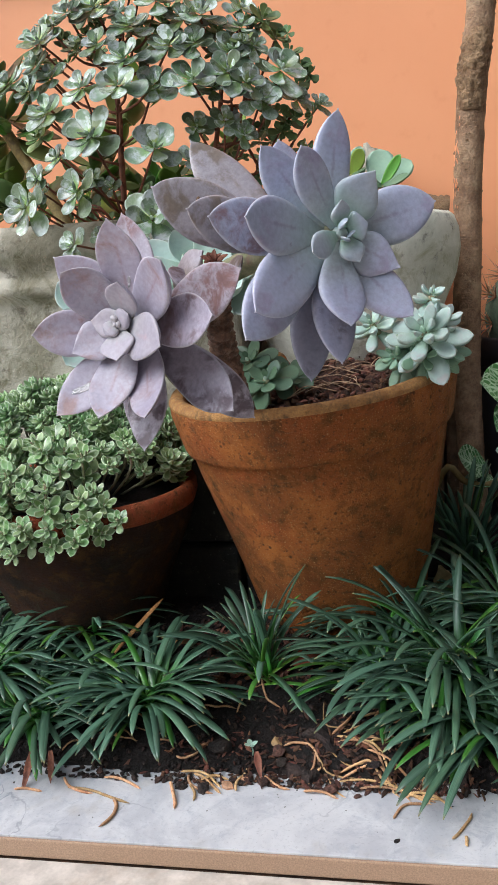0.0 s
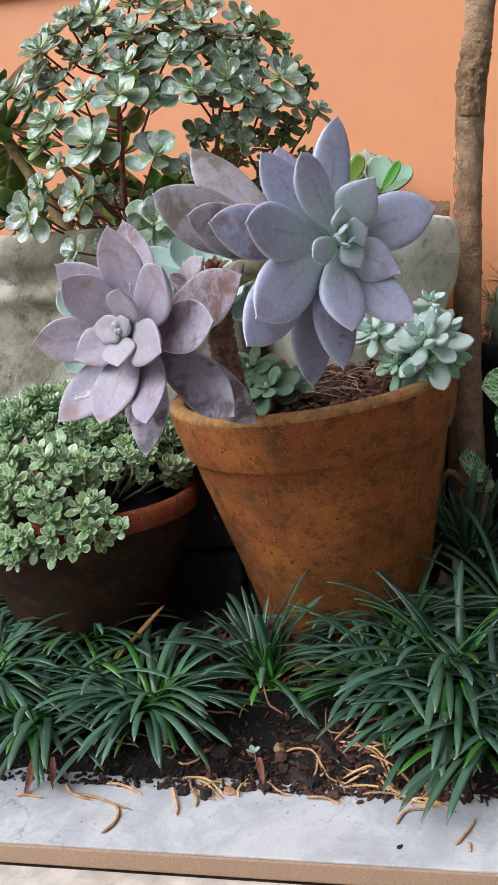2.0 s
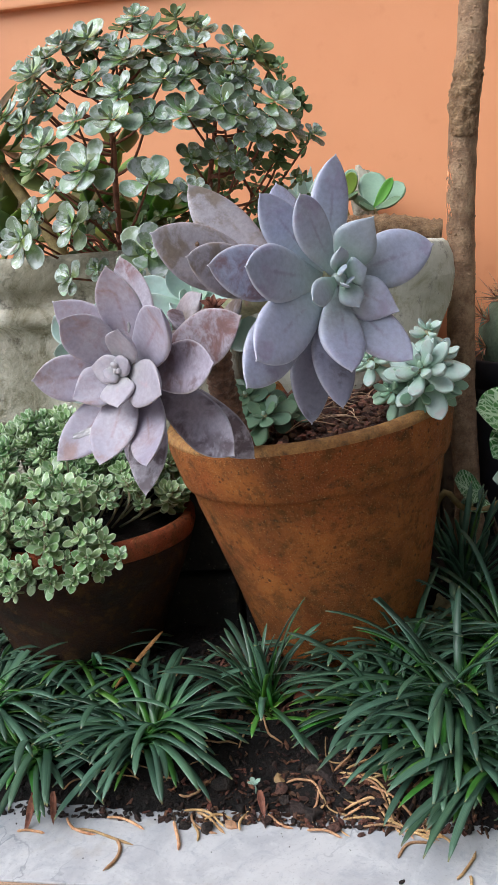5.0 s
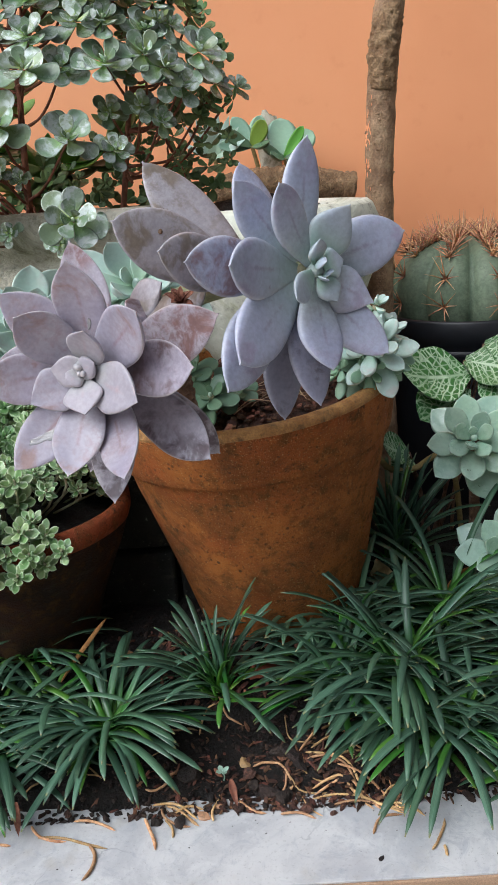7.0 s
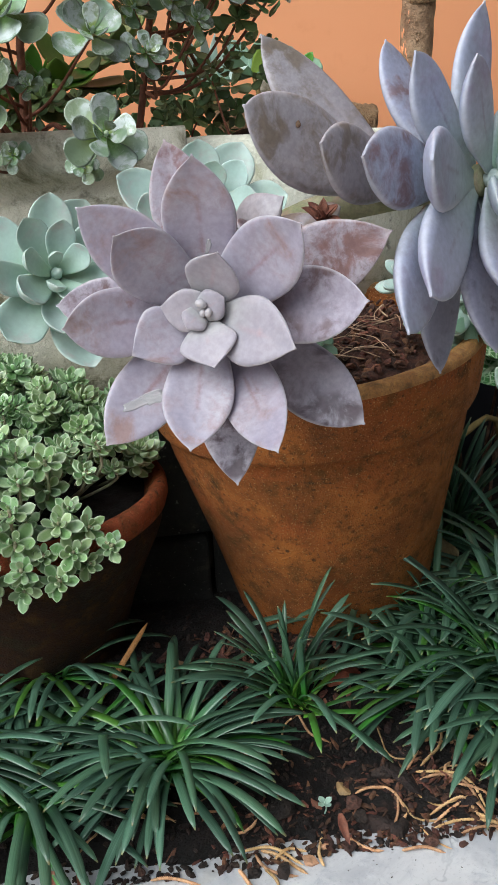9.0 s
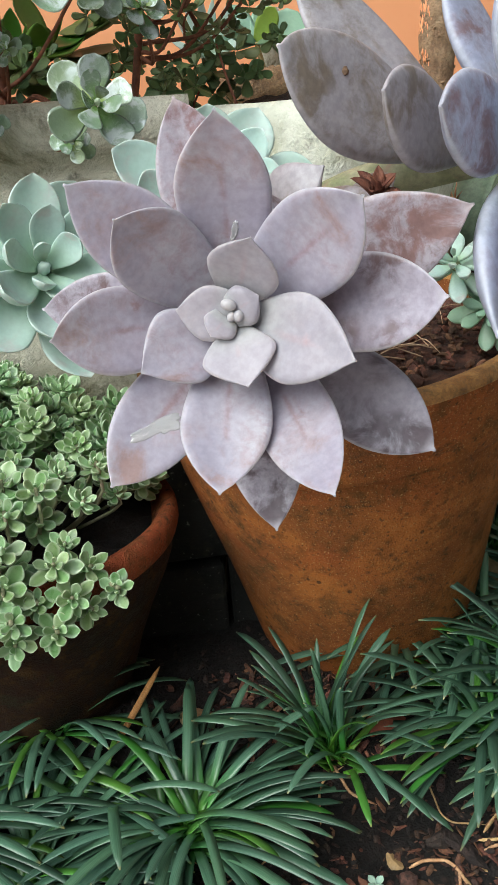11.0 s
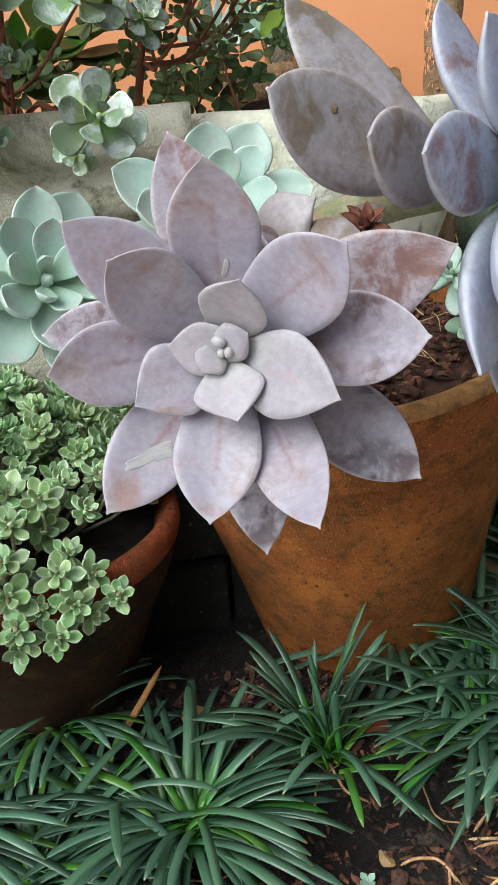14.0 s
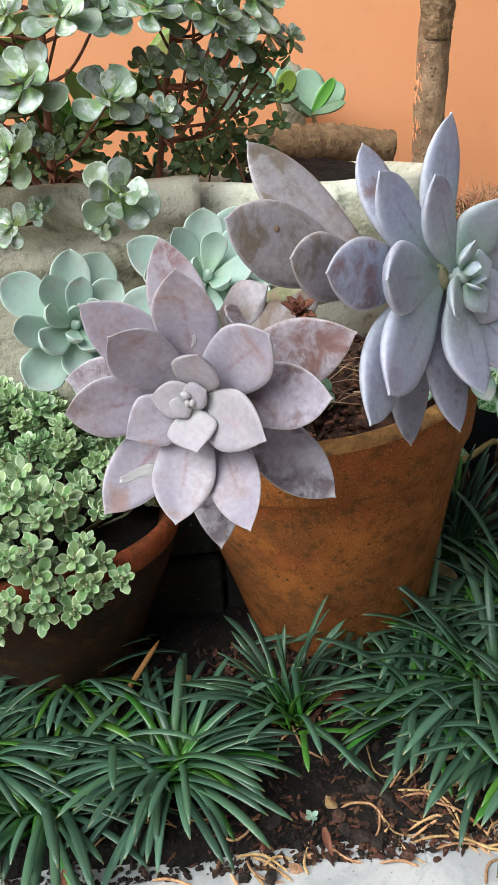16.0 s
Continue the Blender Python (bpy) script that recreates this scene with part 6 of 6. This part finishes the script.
TW = [(-0.232, 0.501, -0.183, 0.487, 0.06), (-0.196, 0.492, -0.196, 0.462, 0.22), (-0.161, 0.512, -0.151, 0.484, 0.05), (-0.146, 0.510, -0.140, 0.494, 0.1), (-0.162, 0.535, -0.146, 0.540, -0.25), (-0.156, 0.525, -0.124, 0.510, 0.15),
      (-0.113, 0.506, -0.109, 0.529, 0.1), (-0.096, 0.524, -0.077, 0.511, -0.1), (-0.085, 0.546, -0.057, 0.532, 0.2), (-0.057, 0.532, -0.063, 0.512, -0.2)]
TW2 = [(-0.046, 0.549, -0.008, 0.526, 0.15), (-0.045, 0.544, -0.007, 0.519, 0.18), (-0.043, 0.531, -0.003, 0.509, 0.2), (-0.044, 0.521, 0.017, 0.502, 0.16), (-0.041, 0.552, -0.012, 0.598, -0.08), (-0.024, 0.543, -0.002, 0.552, 0.1),
       (-0.007, 0.487, 0.015, 0.503, 0.25), (0.028, 0.471, 0.042, 0.497, -0.08), (0.037, 0.474, 0.037, 0.465, 0.0), (-0.270, 0.496, -0.249, 0.495, 0.1), (-0.210, 0.513, -0.180, 0.503, 0.12), (-0.239, 0.511, -0.212, 0.496, -0.15)]
TW3 = [(-0.067, 0.509, -0.043, 0.504, 0.1), (-0.024, 0.537, 0.017, 0.506, 0.14), (-0.042, 0.526, 0.004, 0.506, 0.26), (-0.030, 0.515, 0.020, 0.505, 0.1), (-0.015, 0.525, 0.024, 0.508, -0.1), (0.002, 0.512, 0.030, 0.500, 0.2), (-0.150, 0.521, -0.128, 0.503, -0.2), (-0.140, 0.515, -0.120, 0.519, 0.2)]
for k, (x0, y0, x1, y1, c) in enumerate(TW + TW2 + TW3):
    strewn(x0, y0, x1, y1, c, 0.0009 if k not in (1, 2) else 0.0011, k, 0.0015 if y0 > 0.505 else 0.0)
for k in range(34):
    x = grnd.choice([grnd.gauss(-0.02, 0.04), grnd.uniform(-0.28, 0.06)])
    y, a, ln = grnd.uniform(0.512, 0.60), grnd.uniform(-1.2, 1.2), grnd.uniform(0.008, 0.02)
    strewn(x - ln * math.cos(a), y - ln * math.sin(a), x + ln * math.cos(a), y + ln * math.sin(a), grnd.uniform(-0.25, 0.25), grnd.uniform(0.0005, 0.0010), 40 + k, 0.001)


def chip(x, y, size, squash, mat, name, label, seed, group="", cat="chip"):
    """Angular flake: a lump cut by a few planes."""
    v, uv, f = lump(seed, 3, (1, 1, 1), 0.5, 1.3)
    r = random.Random(seed)
    for _ in range(9):
        d = np.array([r.gauss(0, 1), r.gauss(0, 1), r.gauss(0, 1)])
        d /= np.linalg.norm(d)
        over = np.maximum(0, v @ d - r.uniform(0.45, 0.75))
        v = v - np.outer(over, d)
    v = v * np.array(squash) * size
    ob = tagged(new(name, mesh_of(name, v, f, M[mat], uv, smooth=False)), label, cat, group)
    ob.location = (x, y, max(0, ground_height(x, y)) + size * squash[2] * 0.4)
    ob.rotation_euler = (r.uniform(-0.3, 0.3), r.uniform(-0.3, 0.3), seed * 1.3)
    return ob


for k, (x, y, s, sq) in enumerate(((-0.130, 0.541, 0.0095, (1.2, 0.9, 0.6)), (-0.136, 0.507, 0.0062, (0.8, 1.1, 0.8)), (-0.076, 0.529, 0.0095, (1.4, 0.8, 0.6)), (-0.064, 0.524, 0.0075, (1.0, 0.9, 0.8)), (-0.055, 0.548, 0.0100, (1.5, 0.6, 0.45)), (-0.152, 0.509, 0.0050, (1.4, 0.7, 0.5)),
                                   (-0.085, 0.534, 0.0070, (1.0, 0.7, 0.6)), (-0.042, 0.536, 0.0060, (1.2, 0.8, 0.6)), (-0.005, 0.466, 0.0022, (1.4, 0.8, 0.4)), (-0.02, 0.530, 0.0060, (1.0, 0.9, 0.6)), (-0.065, 0.558, 0.0080, (1.3, 0.8, 0.6)), (-0.115, 0.528, 0.0065, (1.2, 0.8, 0.6)))):
    chip(x, y, s, sq, "chip", "bark_chip", "dark damp bark chip at the bed's edge", k, "bark chips")
for k, (x, y, s) in enumerate(((-0.048, 0.513, 0.0062), (-0.096, 0.516, 0.0046), (-0.031, 0.508, 0.0025), (-0.106, 0.519, 0.0040), (-0.088, 0.540, 0.0060), (-0.058, 0.516, 0.0042), (0.008, 0.515, 0.0038), (-0.17, 0.515, 0.004), (-0.215, 0.52, 0.004), (-0.20, 0.514, 0.003))):
    chip(x, y, s, (1.1, 0.9, 0.8), "redchip", "bark_chip", "red brown bark chip at the bed's edge", 20 + k, "bark chips")
for k, (x, y, s) in enumerate(((-0.090, 0.553, 0.0060), (-0.119, 0.512, 0.0050), (-0.186, 0.655, 0.009), (-0.109, 0.520, 0.0034))):
    chip(x, y, s, (1.2, 0.8, 0.5), "tanchip", "pebble", "small tan pebble on the soil", 40 + k, "tan pebbles", "pebble")
chip(-0.188, 0.652, 0.0055, (0.8, 0.5, 1.2), "tanchip", "pebble", "small tan pebble on the soil", 47, "tan pebbles", "pebble")
chip(-0.075, 0.625, 0.012, (1.4, 0.7, 0.8), "brickred", "brick_shard", "red brick shard half buried in soil", 51)
for k in range(24):
    x, y = grnd.uniform(-0.3, 0.09), 0.512 - 0.05 * grnd.random() ** 2
    s = grnd.uniform(0.0003, 0.0008)
    chip(x, y, s, (1.2, 0.8, 0.7), "chip", "dirt_speck", "tiny dark dirt speck on the marble", 60 + k, "dirt specks", "dirt")
# red dead blades and a green seedling at the edge
for k, (x, y, L, tilt) in enumerate(((-0.261, 0.510, 0.030, -12), (-0.247, 0.512, 0.022, 10), (-0.100, 0.522, 0.018, 20))):
    v, uv, f = leaf_grid(L=L, W=0.0055, T=0.0008, peak=0.4, base=0.5, bend=0.15, cup=0.3, nu=12, nv=5, wave=0.08, seed=k)
    ob = tagged(new("withered_blade", mesh_of("withered_blade", v, f, M["petal"], uv)), "withered red brown blade stuck at the bed's edge", "leaf", "withered blades")
    ob.matrix_basis = frame_to((x, y, 0.022), (math.sin(radians(tilt)) * 0.5, -0.42, -0.7), (0, -0.8, 0.5))
seed_at = V((-0.106, 0.537, 0.008))
sprout = tagged(empty("seedling", seed_at), "tiny light green seedling in the soil", "seedling")
child("stem", stem_mesh("stem", [(0, 0, 0), (0.001, -0.002, 0.006), (0.0, -0.003, 0.011)], 0.0006, 0.0005, M["paleros"], 6, 5), sprout)
sprout_leaf = leaf_mesh("leaf", M["paleros"], L=0.0055, W=0.0042, T=0.0005, nu=9, nv=5)
for k in range(4):
    child("leaf", sprout_leaf, sprout, pose(0, -0.003, 0.011, 20, 0, k * 90 + 30))

# blocks, near black for the gap's shade, and dead leaves between the pots
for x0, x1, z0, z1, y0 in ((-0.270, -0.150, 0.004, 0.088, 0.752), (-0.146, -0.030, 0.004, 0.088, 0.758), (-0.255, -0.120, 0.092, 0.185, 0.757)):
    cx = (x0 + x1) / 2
    blk = tagged(empty("shade_stone_block", (cx, 0.772, z0)), "mossy stone block, blackened for the gap's shade, before the trough", "block", "dark stone blocks")
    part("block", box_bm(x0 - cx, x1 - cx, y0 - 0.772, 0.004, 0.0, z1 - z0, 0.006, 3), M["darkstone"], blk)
# added blocks: hide the lit wall where its foot lies in shade
for x0, x1, z1 in ((-0.142, -0.032, 0.386), (-0.029, 0.056, 0.384), (0.059, 0.104, 0.232)):
    cx = (x0 + x1) / 2
    blk = tagged(empty("shade_stone_block", (cx, 1.11, -0.01)), "added block standing in for the shade at the orange wall's foot", "block", "dark stone blocks")
    part("block", box_bm(x0 - cx, x1 - cx, -0.075, 0.052, 0.0, z1 + 0.01, 0.008, 3), M["blockstone"], blk)
v, uv, f = leaf_grid(L=0.034, W=0.02, T=0.0012, peak=0.5, base=0.15, bend=0.3, cup=0.4, nu=12, nv=6, wave=0.15, seed=5)
dl = tagged(new("dead_leaf", mesh_of("dead_leaf", v, f, M["deadleaf"], uv)), "curled tan dead leaf beside the pot", "leaf")
dl.matrix_basis = frame_to((0.034, 0.735, 0.078), (0.25, -0.1, -0.75), (-0.3, -0.9, 0.2))
v, uv, f = blade(3, 84, 98, 0.085)
dry = tagged(new("fallen_leaf", mesh_of("fallen_leaf", v, f, M["dryblade"], uv)), "dry orange grass blade standing in the soil", "leaf")
dry.matrix_basis = frame_to(V((-0.2460, 0.6240, 0.030)), V((-0.201, 0.6655, 0.0725)) - V((-0.2460, 0.6240, 0.030)), (-0.2, -0.8, 0.4)) @ Matrix.Diagonal((0.046, (V((-0.201, 0.6655, 0.0725)) - V((-0.2460, 0.6240, 0.030))).length, 0.046, 1))
tagged(new("bent_stem", stem_mesh("bent_stem", [(0.02, 0.86, 0.012), (0.030, 0.85, 0.09), (0.048, 0.845, 0.140), (0.066, 0.842, 0.126), (0.090, 0.845, 0.122), (0.13, 0.855, 0.13), (0.15, 0.87, 0.02)], 0.0035, 0.003, M["yellowstem"], 24, 9, 0.1)), "bare tan stem bending round the tree", "stem")

# water on one mauve leaf, the sky's reflection painted in as white
def film_patch(tip, u, side, length, width, turn, seed, label):
    """A thin film draped over the upper face of a leaf."""
    me, m = LEAVES[tip]
    top = np.array([v.co[:] for v in me.vertices if v.index % 24 < 13])
    L = top[:, 1].max()
    c, sn = math.cos(radians(turn)), math.sin(radians(turn))

    def surf(x, y):
        d = (top[:, 0] - x) ** 2 + (top[:, 1] - y) ** 2
        near = np.argsort(d)[:14]
        w = 1 / (d[near] + 1e-8)
        return float((top[near, 2] * w).sum() / w.sum())

    verts, faces, sides = [], [], 56
    for ring, h in ((0.0, 0.00020), (0.45, 0.00022), (0.8, 0.00026), (0.93, 0.00012), (1.0, -0.0004)):
        for j in range(sides):
            a = 2 * math.pi * j / sides
            k = 1 + 0.50 * noise.noise(V((math.cos(a) * 1.2, math.sin(a) * 1.2, seed))) + 0.10 * noise.noise(V((math.cos(a) * 3.0, math.sin(a) * 3.0, seed + 5)))
            px, py = math.cos(a) * length * k * ring, math.sin(a) * width * k * ring + 0.25 * width * math.sin(math.cos(a) * 2)
            x, y = side + px * c - py * sn, L * u + px * sn + py * c
            verts.append((x, y, surf(x, y) + h))
    for q in range(4):
        for j in range(sides):
            a, b = q * sides + j, q * sides + (j + 1) % sides
            faces.append((a, a + sides, b + sides, b))
    ob = tagged(new("water_film", mesh_of("water_film", verts, faces, M["film"])), label, "water", "water films on the mauve rosette")
    ob.matrix_basis = m
    return ob


film_patch((-0.2065, 0.4918, 0.2670), 0.66, 0.001, 0.0105, 0.0024, 55, 0.4, "glossy water film, sky glint painted white, on a mauve leaf")
film_patch((-0.2065, 0.4918, 0.2670), 0.60, -0.003, 0.0042, 0.0026, 20, 2.6, "glossy water film, sky glint painted white, on a mauve leaf")
film_patch((-0.1625, 0.4905, 0.3825), 0.38, 0.002, 0.0045, 0.0012, 65, 3.2, "small glossy water drop on a mauve leaf")

# a speck of debris on one blue leaf
me, m = LEAVES[(-0.139, 0.509, 0.400)]
top = max((v.co for v in me.vertices if abs(v.co.x) < 0.006 and abs(v.co.y - 0.62 * max(q.co.y for q in me.vertices)) < 0.004), key=lambda q: q.z)
v, uv, f = lump(9, 2, (0.0016, 0.0011, 0.0007), 0.5)
speck = tagged(new("debris_speck", mesh_of("debris_speck", v, f, M["palestraw"], uv, False)), "tiny tan speck of debris on a waxy leaf", "debris")
speck.matrix_basis = m @ Matrix.Translation(top + V((0, 0, 0.0003)))
